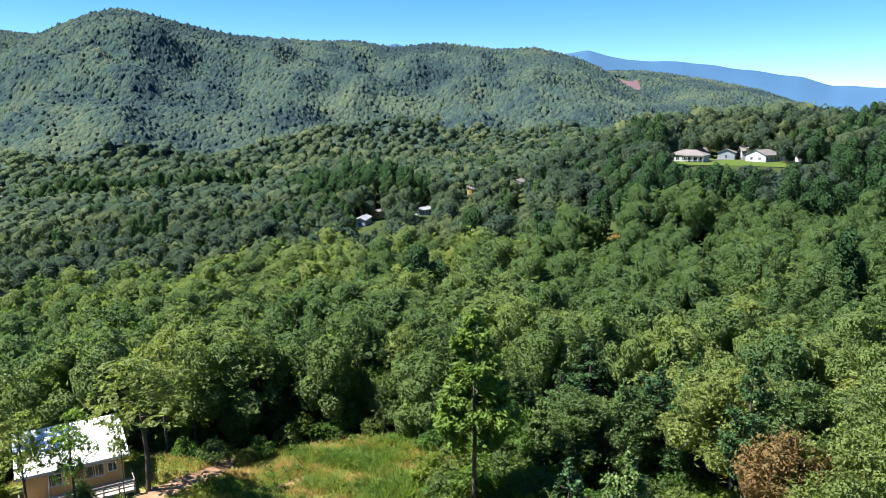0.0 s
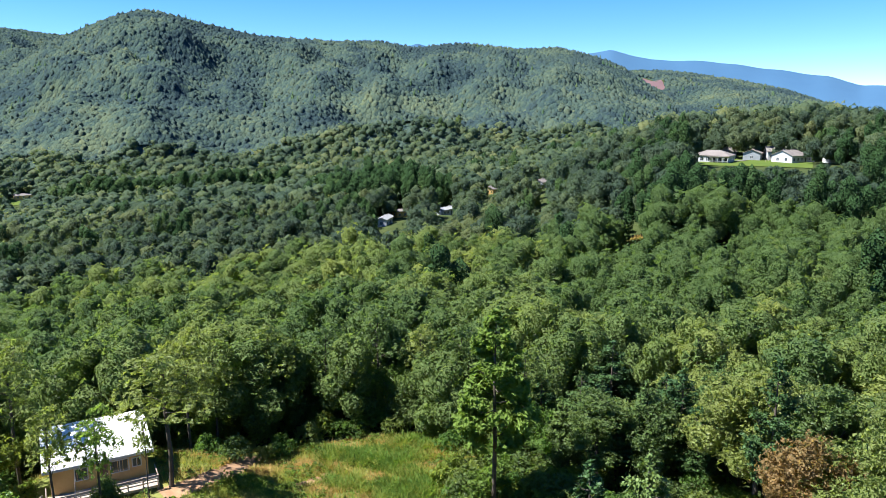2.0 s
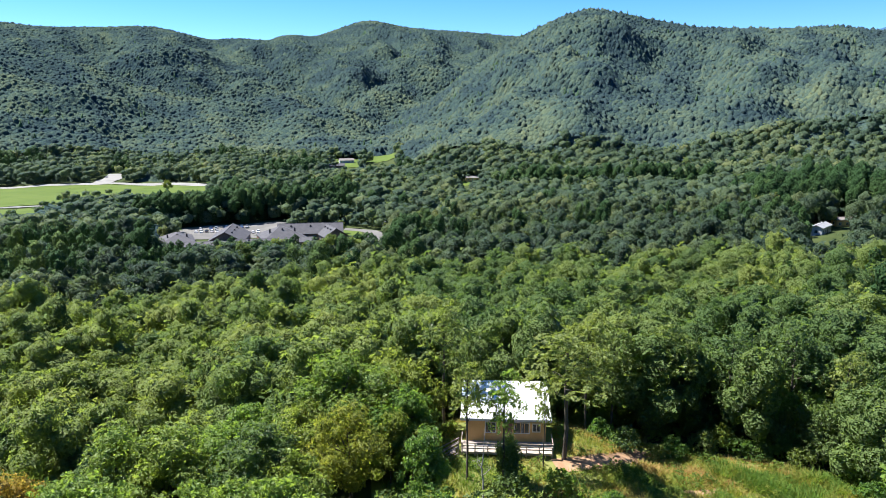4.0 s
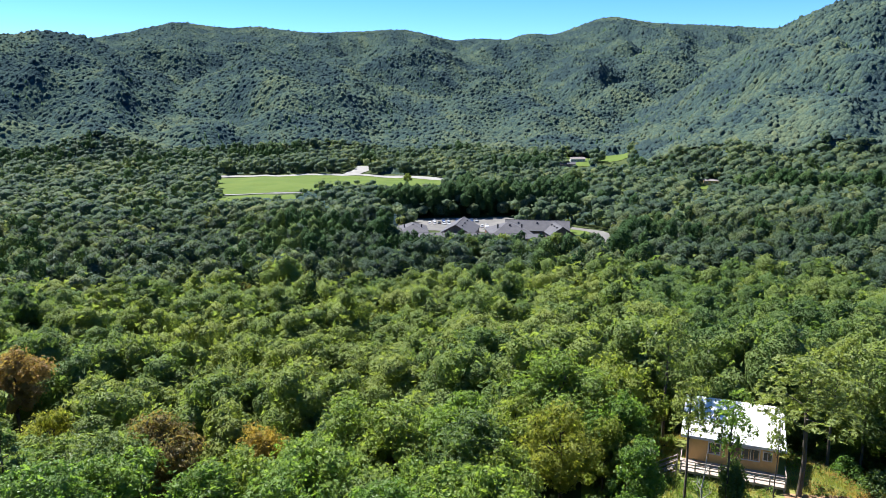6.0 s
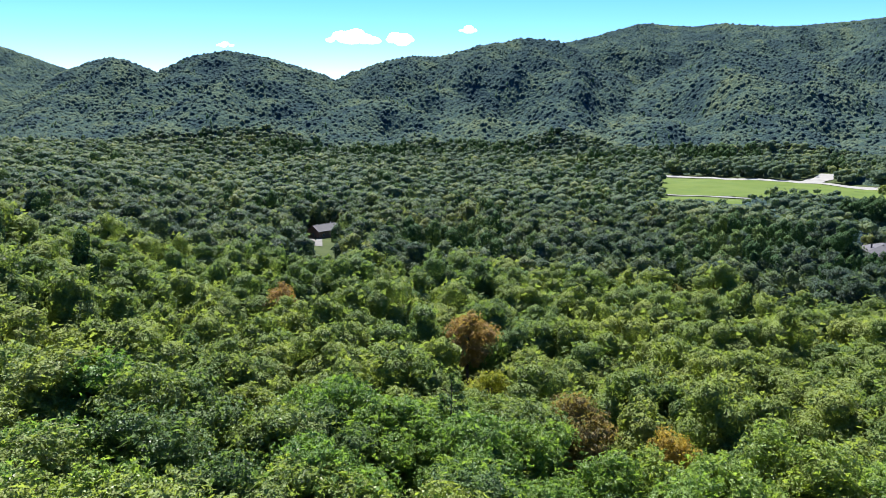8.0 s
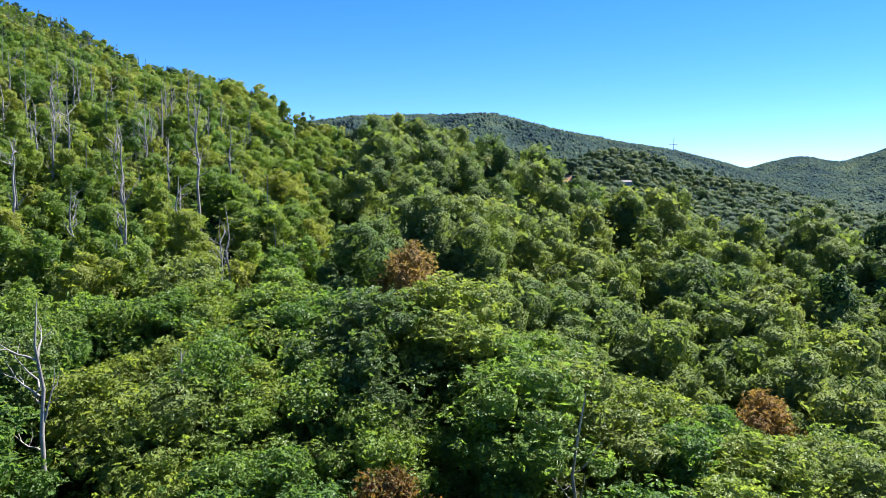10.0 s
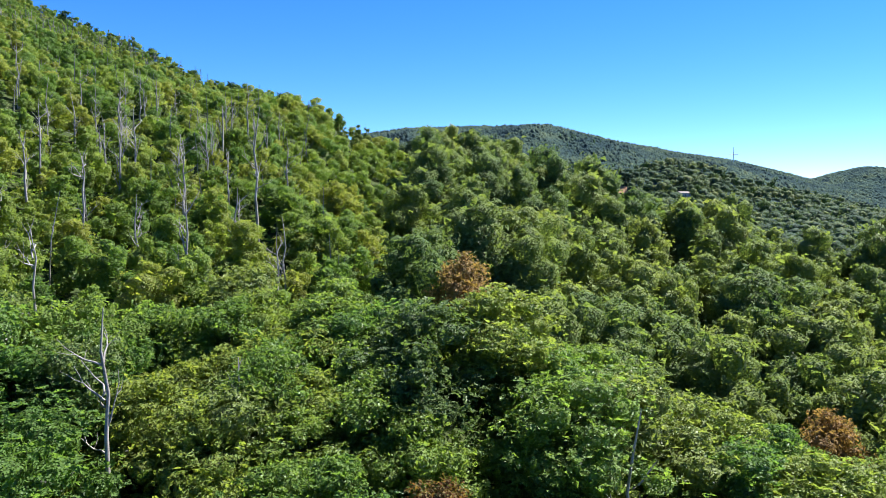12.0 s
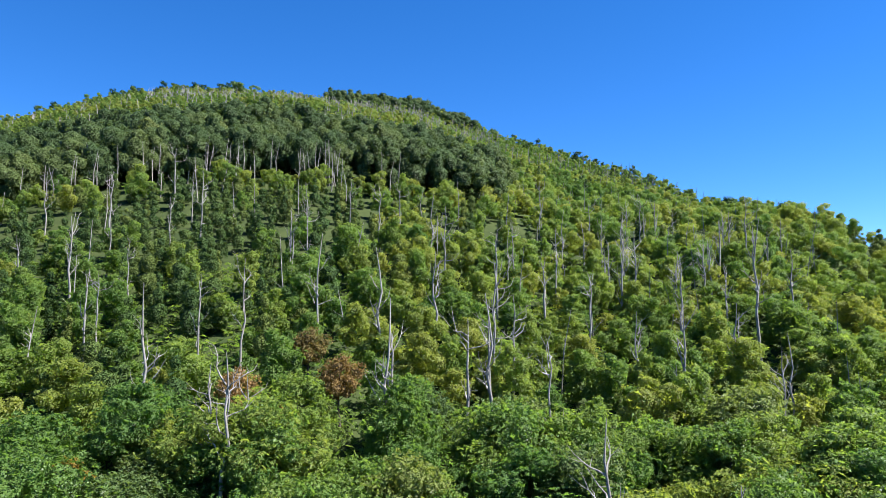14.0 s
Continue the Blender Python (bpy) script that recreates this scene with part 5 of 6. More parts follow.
def stick_field(name, seed, count, r0, r1, a0, a1, h0, h1, label):
    """Many thin dead trunks, each leaning a little, with a fork or two."""
    rng = np.random.RandomState(seed)
    vs, fs = [], []
    az, r = rng.uniform(a0, a1, count), np.sqrt(rng.uniform(r0 * r0, r1 * r1, count))
    g = ground_at(az, r)
    x, y = ring(az, r)

    def prism(p, q, ra, rb):
        o = len(vs)
        for c, rad in ((p, ra), (q, rb)):
            for k in range(3):
                vs.append((c[0] + rad * math.cos(2.1 * k), c[1] + rad * math.sin(2.1 * k), c[2]))
        for k in range(3):
            fs.append((o + k, o + (k + 1) % 3, o + 3 + (k + 1) % 3, o + 3 + k))

    for i in range(count):
        h = rng.uniform(h0, h1)
        rad = 0.07 + 0.00042 * r[i]
        b = np.array([x[i], y[i], g[i] - 0.2])
        m = b + np.array([rng.normal() * 0.4, rng.normal() * 0.4, h * 0.55])
        t = m + np.array([rng.normal() * 0.5, rng.normal() * 0.5, h * 0.45])
        prism(b, m, rad, rad * 0.7)
        prism(m, t, rad * 0.7, rad * 0.25)
        for _ in range(rng.randint(1, 6)):
            f = rng.uniform(0.35, 0.9)
            p = b + (m - b) * (f / 0.55) if f < 0.55 else m + (t - m) * ((f - 0.55) / 0.45)
            w, ln = rng.uniform(0, 6.283), rng.uniform(0.6, 1.7) * (1.25 - f)
            q = p + np.array([math.cos(w) * ln, math.sin(w) * ln, ln * rng.uniform(0.2, 0.9)])
            e = q + np.array([math.cos(w + rng.normal() * 0.6) * ln * 0.8, math.sin(w + rng.normal() * 0.6) * ln * 0.8, ln * rng.uniform(0.3, 1.3)])
            prism(p, q, rad * 0.5, rad * 0.33)
            prism(q, e, rad * 0.33, rad * 0.12)
    me = bpy.data.meshes.new(name)
    me.from_pydata([tuple(map(float, v)) for v in vs], [], fs)
    me.materials.append(M_DEAD)
    return tagged(new(name, me), label, "dead trees", kind="stuff")


stick_field("snags", 51, 70, 85, 205, 168, 234, 7, 12.5, "bleached dead trunks standing over the thicket")
stick_field("snags", 54, 45, 182, 189, 202, 234, 9, 13, "pale bare trunks along the edge of the hillside woods")
stick_field("snags", 52, 280, 205, 420, 170, 200, 5, 9.5, "grey dead trunks scattered up the hillside")
stick_field("snags", 55, 230, 262, 400, 198, 234, 5, 8.5, "grey dead trunks over the upper hillside")
stick_field("snags", 53, 480, 380, 476, 194, 222, 5, 8, "dense rows of dead trunks below the hill's crest")


# grass, weeds and brush on the knoll
def off_track(x, y):
    """True where plants may grow: off the clay tracks and off the cabin and its deck."""
    a = radians(31.3)
    cx, cy = ring(29.3, 70.0)
    u, v = (x - cx) * math.cos(a) + (y - cy) * math.sin(a), -(x - cx) * math.sin(a) + (y - cy) * math.cos(a)
    ok = ~((np.abs(u) < 5.3) & (v > -3.0) & (v < 6.0))
    for bx, by, br in TRACK_SPOTS:
        ok &= (x - bx) ** 2 + (y - by) ** 2 > max(0.4, br - 2.6) ** 2
    return ok


def tufts(name, seed, count, a0, a1, r0, r1, h0, h1, label, blades=7, tone0=0.1, tone1=0.9, spread=0.35, patchy=0.0):
    rng = np.random.RandomState(seed)
    az, r = rng.uniform(a0, a1, count), np.sqrt(rng.uniform(r0 * r0, r1 * r1, count))
    x, y = ring(az, r)
    keep = swell(x, y, 9) > patchy - 1
    keep &= off_track(x, y)
    x, y, az, r = x[keep], y[keep], az[keep], r[keep]
    n = len(x)
    g = ground_at(az, r)
    tone = np.clip(0.5 * (tone0 + tone1) + 0.5 * (tone1 - tone0) * swell(x, y, 14) * 1.6 + rng.normal(size=n) * 0.08, 0, 1)
    q = []
    for b in range(blades):
        w = rng.uniform(0, 6.283, n)
        h = rng.uniform(h0, h1, n) * (1 + 0.35 * swell(x, y, 11))
        dx, dy = np.cos(w), np.sin(w)
        bx, by = x + dx * spread * rng.uniform(0, 1, n), y + dy * spread * rng.uniform(0, 1, n)
        wd = 0.018 + 0.026 * h
        lean = h * rng.uniform(0.2, 1.1, n)
        a = np.stack([bx - dy * wd, by + dx * wd, g - 0.05], 1)
        c = np.stack([bx + dy * wd, by - dx * wd, g - 0.05], 1)
        d = np.stack([bx + dx * lean + dy * wd * 0.3, by + dy * lean - dx * wd * 0.3, g + h], 1)
        e = np.stack([bx + dx * lean - dy * wd * 0.3, by + dy * lean + dx * wd * 0.3, g + h * 0.97], 1)
        q.append(np.stack([a, c, d, e], 1))
    q = np.concatenate(q)
    me = quads(name, q, [M_BLADES], np.repeat(np.tile(tone, blades), 4))
    return tagged(new(name, me), label, "grass", kind="stuff")


tufts("grass", 61, 26000, -8, 21, 46, 80, 0.15, 0.5, "tall yellow and green wild grass on the knoll", 6, 0.2, 1.1)
tufts("grass", 65, 7000, -23, -8, 56, 66, 0.2, 0.6, "weedy green grass below the young pines", 6, 0.1, 0.8)
tufts("dry_grass", 64, 600, -14.4, -12.5, DRY - 6, DRY + 8, 0.5, 1.3, "dry yellow grass on the bank", 5, 0.55, 1.0)
tufts("weeds", 62, 4500, 0, 12, 62, 78, 0.4, 0.95, "tall bright green weeds on the knoll", 7, 0.0, 0.4, 0.5, 0.9)
tufts("grass", 63, 14000, 18, 40, 54, 86, 0.15, 0.5, "rough grass round the cabin", 5, 0.15, 0.9)

# leafy weeds and low brush spread over the clearing
def weed_leaves(name, seed, count, a0, a1, r0, r1, high, tone, label):
    rng = np.random.RandomState(seed)
    a, r = rng.uniform(a0, a1, count), np.sqrt(rng.uniform(r0 * r0, r1 * r1, count))
    x, y = ring(a, r)
    lush = np.clip(swell(x, y, 8) + 0.7 * swell(x + 50, y, 3.2) + 0.25, 0, 1.4)
    keep = (lush > 0.12) & off_track(x, y)
    x, y, a, r, lush = x[keep], y[keep], a[keep], r[keep], lush[keep]
    z = ground_at(a, r) + high * lush * rng.uniform(0.15, 1, len(x))
    q = leaf_quads(rng, np.stack([x, y, z], 1), np.array([0, 0, 1.0]) + rng.normal(size=(len(x), 3)) * 0.6, 0.42, 0.6)
    tn = np.clip(tone + 0.35 * swell(x + 20, y, 12) + 0.12 * rng.normal(size=len(x)), 0, 1)
    return tagged(new(name, quads(name, q, [M_WOODS_YOUNG], np.repeat(tn, 4))), label, "weeds", kind="stuff")


weed_leaves("weeds", 72, 26000, -7, 20.5, 56, 82, 0.75, 0.5, "leafy green and yellow weeds spread over the clearing")
weed_leaves("weeds", 73, 14000, -23, -5, 58, 72, 1.1, 0.35, "leafy brush below the young pines")
weed_leaves("weeds", 74, 16000, 18, 39, 54, 84, 0.8, 0.5, "leafy weeds round the cabin yard")

# low undergrowth between the young trees of the hillside
rng = np.random.RandomState(66)
ua, ur = rng.uniform(138, 240, 30000), np.sqrt(rng.uniform(25 ** 2, 125 ** 2, 30000))
ux, uy = ring(ua, ur)
uz = ground_at(ua, ur) + rng.uniform(0.05, 1.8, 30000) * (0.7 + 0.5 * swell(ux, uy, 12))
uq = leaf_quads(rng, np.stack([ux, uy, uz], 1), np.array([0, 0, 1.0]) + rng.normal(size=(30000, 3)) * 0.5, 0.95, 0.7)
tagged(new("undergrowth", quads("undergrowth", uq, [M_WOODS_YOUNG], np.repeat(np.clip(0.3 + 0.3 * swell(ux, uy, 20), 0, 1), 4))), "low green undergrowth on the hillside", "undergrowth", kind="stuff")

# shrubs on the clearing's edge
rng = np.random.RandomState(71)
SHRUBS = []
for i in range(4):
    q, c, rad = crown_quads(rng, 420, 3.4, 2.2, 0.55, 0.0, 7, -0.1)
    many = [([(0, 0, -0.2), (c[k][0] * 0.5, c[k][1] * 0.5, c[k][2] * 0.6), tuple(c[k])], [0.04, 0.03, 0.01]) for k in range(5)]
    SHRUBS.append((tubes("stem", many, M_BARK, 3), quads("foliage", q, [M_YOUNG if i < 2 else M_LEAF])))
places = [(rng.uniform(-9, 1), rng.uniform(62, 76)) for _ in range(34)] + [(rng.uniform(0, 14), rng.uniform(80, 84)) for _ in range(12)] + [(rng.uniform(14, 24), rng.uniform(72, 84)) for _ in range(8)] + [(rng.uniform(-24, -5), rng.uniform(61, 70)) for _ in range(46)] + [(rng.uniform(20, 38), rng.uniform(57, 61)) for _ in range(4)]
for i, (a, r) in enumerate(places):
    x, y = ring(a, r)
    s = rng.uniform(0.55, 1.15)
    e = thing("shrub", pose(float(x), float(y), float(ground_at(np.array([a]), np.array([r]))[0]), 0, 0, rng.uniform(0, 360)) @ Matrix.Diagonal((s, s, s, 1)), "leafy green shrub at the edge of the clearing", "shrub", "shrubs round the clearing")
    part("stem", SHRUBS[i % 4][0], None, e)
    part("foliage", SHRUBS[i % 4][1], None, e)


# ---- buildings ----
def at_place(az, r, face=0.0, lift=0.0):
    """A pose on the land whose +y looks away from the hover point, turned by face degrees to the left."""
    x, y = ring(az, r)
    return pose(float(x), float(y), float(ground_at(np.array([float(az)]), np.array([float(r)]))[0]) + lift, 0, 0, az + face)


def gable_walls(L, W, h, rise, t=0.2):
    """Four walls with gable ends; the ridge runs along x."""
    bm = bmesh.new()
    box(bm, -L / 2, L / 2, -W / 2, -W / 2 + t, -0.6, h)
    box(bm, -L / 2, L / 2, W / 2 - t, W / 2, -0.6, h)
    for s in (-1, 1):
        x0, x1 = s * L / 2, s * (L / 2 - t)
        vs = [bm.verts.new((x, y, z)) for x in (x0, x1) for y, z in ((-W / 2 + t, -0.6), (W / 2 - t, -0.6), (W / 2 - t, h), (0, h + rise), (-W / 2 + t, h))]
        bm.faces.new(vs[:5])
        bm.faces.new(vs[5:][::-1])
        for k in range(5):
            bm.faces.new((vs[k], vs[(k + 1) % 5], vs[5 + (k + 1) % 5], vs[5 + k]))
    bmesh.ops.recalc_face_normals(bm, faces=bm.faces)
    return bm


def roof_slope(L, W, h, rise, side, over=0.45, t=0.16):
    """One slope of a gable roof as a slab."""
    bm = bmesh.new()
    k = rise / (W / 2)
    y1, z1 = side * (W / 2 + over), h - over * k
    pts = [(-L / 2 - over, 0, h + rise), (L / 2 + over, 0, h + rise), (L / 2 + over, y1, z1), (-L / 2 - over, y1, z1)]
    lo = [bm.verts.new((x, y, z + 0.03)) for x, y, z in pts]
    hi = [bm.verts.new((x, y, z + t + 0.03)) for x, y, z in pts]
    bm.faces.new(lo)
    bm.faces.new(hi[::-1])
    for i in range(4):
        bm.faces.new((lo[i], lo[(i + 1) % 4], hi[(i + 1) % 4], hi[i]))
    bmesh.ops.recalc_face_normals(bm, faces=bm.faces)
    return bm


def hip_roof(L, W, h, rise, over=0.5, ridge=None):
    bm = bmesh.new()
    r = max(0.2, L - W) / 2 if ridge is None else ridge / 2
    a, b = L / 2 + over, W / 2 + over
    base = [bm.verts.new(p) for p in ((-a, -b, h), (a, -b, h), (a, b, h), (-a, b, h))]
    low = [bm.verts.new(p) for p in ((-a, -b, h - 0.2), (a, -b, h - 0.2), (a, b, h - 0.2), (-a, b, h - 0.2))]
    p, q = bm.verts.new((-r, 0, h + rise)), bm.verts.new((r, 0, h + rise))
    for f in ((base[0], base[1], q, p), (base[1], base[2], q), (base[2], base[3], p, q), (base[3], base[0], p), low[::-1]):
        bm.faces.new(f)
    for i in range(4):
        bm.faces.new((low[i], low[(i + 1) % 4], base[(i + 1) % 4], base[i]))
    bmesh.ops.recalc_face_normals(bm, faces=bm.faces)
    return bm


def window(parent, x, y, z, w, h, axis="y", out=-1):
    """A framed window on a wall whose outside looks along out on the axis."""
    def slab(x0, x1, z0, z1, d0, d1):
        lo, hi = sorted((d0 * out, d1 * out))
        return (x + x0, x + x1, y + lo, y + hi, z + z0, z + z1) if axis == "y" else (x + lo, x + hi, y + x0, y + x1, z + z0, z + z1)
    bm = bmesh.new()
    for s in ((-w / 2 - 0.09, w / 2 + 0.09, -0.09, 0, 0.0, 0.07), (-w / 2 - 0.09, w / 2 + 0.09, h, h + 0.09, 0.0, 0.07), (-w / 2 - 0.09, -w / 2, 0, h, 0.0, 0.06), (w / 2, w / 2 + 0.09, 0, h, 0.0, 0.06), (-0.03, 0.03, 0, h, 0.0, 0.05)):
        box(bm, *slab(*s))
    win = part("window", bm, M_SIDING, parent)
    part("pane", boxed(*slab(-w / 2, w / 2, 0, h, 0.01, 0.03)), M_GLASS, win)
    return win


def door(parent, x, y, z, w=0.95, h=2.05, axis="y", out=-1, mat=None):
    lo, hi = sorted((0.0, 0.06 * out))
    b = (x - w / 2, x + w / 2, y + lo, y + hi, z, z + h) if axis == "y" else (x + lo, x + hi, y - w / 2, y + w / 2, z, z + h)
    d = part("door", boxed(*b), mat or M_DARK, parent)
    k = (x + w * 0.35, x + w * 0.35 + 0.05, y + 2 * lo - 0.02, y + 2 * hi + 0.02, z + 1.0, z + 1.06) if axis == "y" else (x + 2 * lo - 0.02, x + 2 * hi + 0.02, y + w * 0.35, y + w * 0.35 + 0.05, z + 1.0, z + 1.06)
    part("handle", boxed(*k), M_STEEL, d)
    return d


def gable_house(m, L, W, h, rise, wall, roof, label, front=4, back=4, ends=1, porch=False, name="house", vent=True):
    e = thing(name, m, label, "house")
    part("wall", gable_walls(L, W, h, rise), wall, e)
    for s in (-1, 1):
        part("roof", roof_slope(L, W, h, rise, s), roof, e)
    part("ridge_cap", boxed(-L / 2 - 0.45, L / 2 + 0.45, -0.15, 0.15, h + rise + 0.12, h + rise + 0.24), roof, e)
    for s, n in ((-1, front), (1, back)):
        for i in range(n):
            x = (i + 0.5) / n * L - L / 2
            if s < 0 and i == n // 2:
                door(e, x, s * W / 2, 0.1, out=s)
            else:
                window(e, x, s * W / 2, 1.0, 1.0, 1.1, out=s)
    for s in (-1, 1):
        for i in range(ends):
            window(e, s * L / 2, (i + 0.5) / ends * W * 0.8 - W * 0.4, 1.0, 1.0, 1.1, "x", s)
    if vent:
        part("vent_pipe", boxed(L * 0.18, L * 0.18 + 0.25, W * 0.12, W * 0.12 + 0.25, h + rise * 0.6, h + rise + 0.5), M_STEEL, e)
    if porch:
        part("porch_floor", boxed(-L / 2, L / 2, -W / 2 - 2.2, -W / 2, -0.5, 0.05), M_DECK, e)
        part("porch_roof", boxed(-L / 2 - 0.2, L / 2 + 0.2, -W / 2 - 2.4, -W / 2 - 0.02, h - 0.2, h - 0.05), roof, e)
        for i in range(6):
            x = -L / 2 + 0.15 + (L - 0.3) * i / 5
            part("post", boxed(x - 0.07, x + 0.07, -W / 2 - 2.15, -W / 2 - 2.0, 0.05, h - 0.2), M_SIDING, e)
    return e


# hilltop homes
def hip_house(m, L, W, h, rise, wall, roof, label, windows=6):
    """A low house under a hipped roof, with a white-railed porch along its front."""
    e = thing("house", m, label, "house")
    bm = bmesh.new()
    for k in (-1, 1):
        box(bm, -L / 2, L / 2, k * W / 2 - 0.1, k * W / 2 + 0.1, -0.8, h - 0.2)
        box(bm, k * L / 2 - 0.1, k * L / 2 + 0.1, -W / 2 + 0.1, W / 2 - 0.1, -0.8, h - 0.2)
    part("wall", bm, wall, e)
    part("roof", hip_roof(L, W, h, rise, 0.5), roof, e)
    for i in range(windows):
        x = (i + 0.5) / windows * L - L / 2
        if i == windows // 2:
            door(e, x, -W / 2 - 0.1, 0.1, mat=M_DARK)
        else:
            window(e, x, -W / 2 - 0.1, 0.8, 1.25, 1.4)
    for k in (-1, 1):
        for y in (-W * 0.22, W * 0.22):
            window(e, k * (L / 2 + 0.1), y, 0.9, 1.1, 1.2, "x", k)
    part("porch_floor", boxed(-1.0, L / 2, -W / 2 - 2.3, -W / 2 - 0.1, -0.8, 0.04), M_DECK, e)
    part("porch_roof", boxed(-1.3, L / 2 + 0.3, -W / 2 - 2.6, -W / 2 - 0.55, h - 0.32, h - 0.18), roof, e)
    for i in range(5):
        x = -0.85 + (L / 2 + 0.7) * i / 4
        part("post", boxed(x - 0.08, x + 0.08, -W / 2 - 2.25, -W / 2 - 2.09, 0.04, h - 0.32), M_SIDING, e)
    part("rail", boxed(-0.8, L / 2 - 0.15, -W / 2 - 2.2, -W / 2 - 2.14, 0.8, 0.9), M_SIDING, e)
    return e


hip_house(at_place(-18.95, 322, -14), 14.5, 9.0, 3.0, 2.0, M_SIDING, M_PALESHINGLE, "white cottage with a hipped pale brown roof and a front porch")
gable_house(at_place(-19.6, 347, 35), 9, 6, 2.9, 1.6, M_GREYSIDING, M_PALESHINGLE, "small house with a pale brown roof behind the cottage", 3, 3, 1)
gable_house(at_place(-21.6, 340, 84), 7.4, 7.0, 3.2, 1.5, M_GREYSIDING, M_PALESHINGLE, "grey shed with a pale roof and one white window", 2, 2, 1, name="shed")
long_house = gable_house(at_place(-24.3, 334, 60), 17.0, 9.0, 3.1, 2.0, M_SIDING, M_PALESHINGLE, "long white house with a pale brown gable roof", 6, 6, 2)
part("deck", boxed(-8.5, -4.0, 4.55, 7.2, -0.9, 0.1), M_DECK, long_house, "raised wooden deck")
for x in (-8.4, -6.3, -4.1):
    part("deck_post", boxed(x - 0.06, x + 0.06, 7.08, 7.2, 0.1, 1.05), M_DECK, long_house)
part("deck_rail", boxed(-8.5, -4.0, 7.1, 7.18, 1.05, 1.13), M_DECK, long_house)
gable_house(at_place(-23.2, 348, 15), 9.5, 8.0, 3.4, 1.9, M_SIDING, M_PALESHINGLE, "white house wing with a pale brown gable roof", 3, 3, 1)
gable_house(at_place(-27.0, 338, 30), 8, 6, 3.0, 1.6, M_SIDING, M_PALESHINGLE, "white house half hidden by trees", 2, 2, 1)
gable_house(at_place(-30.2, 372, 30), 7, 5, 5.0, 1.4, M_SIDING, M_PALESHINGLE, "white house behind the trees", 2, 2, 1)
# Upright pole, drawn as a stout cylinder with a cone on top.
tank = thing("storage_tank", at_place(-28.8, 340), "pale upright pole beside the trees", "tank")
bm = bmesh.new()
bmesh.ops.create_cone(bm, cap_ends=True, segments=14, radius1=0.9, radius2=0.9, depth=4.5, matrix=Matrix.Translation((0, 0, 2.2)))
part("body", bm, M_STEEL, tank)
bm = bmesh.new()
bmesh.ops.create_cone(bm, cap_ends=True, segments=14, radius1=0.95, radius2=0.2, depth=0.5, matrix=Matrix.Translation((0, 0, 4.7)))
part("lid", bm, M_STEEL, tank)
# trailers and small homes in the side valley
M_METALGREY = plain("grey_metal_roof", (0.24, 0.245, 0.25), (0.34, 0.345, 0.35), 0.5, 0.5, 0.05, 0.1, 9)
gable_house(at_place(1.4, 354, 55), 14, 5, 2.9, 0.9, M_SIDING, M_METALGREY, "white trailer home with a grey roof", 5, 5, 1, name="trailer_home")
gable_house(at_place(6.45, 324, 75), 12, 4.6, 3.2, 0.9, M_SIDING, M_METALGREY, "white trailer home end among the trees", 4, 4, 1, name="trailer_home")
gable_house(at_place(4.8, 350, 30), 12, 4.6, 3.2, 0.8, M_TAN, M_PALESHINGLE, "trailer home with a brownish roof", 4, 4, 1, name="trailer_home")
gable_house(at_place(-2.1, 424, 70), 11, 7, 3.4, 1.4, M_TAN, M_PALESHINGLE, "tan house half hidden by the woods", 3, 3, 1)
gable_house(at_place(-6.2, 376, 60), 10, 6, 3.4, 1.3, M_SIDING, M_PALESHINGLE, "white house with a pale roof among the trees", 3, 3, 1)
# valley houses
gable_house(at_place(43.3, 775, 5), 20, 9, 3.2, 2.2, M_BRICK, M_SHINGLE, "long brick house with a grey roof", 6, 6, 2)
gable_house(at_place(42.4, 822, 10), 16, 9, 3.2, 2.0, M_SIDING, M_PALESHINGLE, "pale house with a bright roof", 5, 5, 2)
gable_house(at_place(41.9, 905, 20), 18, 9, 3.0, 1.8, M_SIDING, M_ROOFMETAL, "low white house with a bright metal roof", 5, 5, 2)
gable_house(at_place(46.3, 700, 15), 14, 8, 3.0, 2.0, M_SIDING, M_PALESHINGLE, "pale house beside the trees", 4, 4, 1)
gable_house(at_place(32.2, 618, 10), 15, 6, 2.8, 1.2, M_TAN, M_PALESHINGLE, "low tan house at the foot of the hill", 4, 4, 1)
gable_house(at_place(97.1, DEEP[3], 35), 15, 9, 3.4, 2.2, M_BRICK, M_SHINGLE, "dark house with a grey roof deep in the woods", 3, 3, 1)
gable_house(at_place(141.7, FAR_HOUSE[3], 40), 11, 7, 3.2, 1.6, M_SIDING, M_PALESHINGLE, "pale house on the far slope", 3, 3, 1)

def turned(bm):
    bmesh.ops.rotate(bm, verts=bm.verts, cent=(0, 0, 0), matrix=Matrix.Rotation(radians(90), 3, "Z"))
    return bm


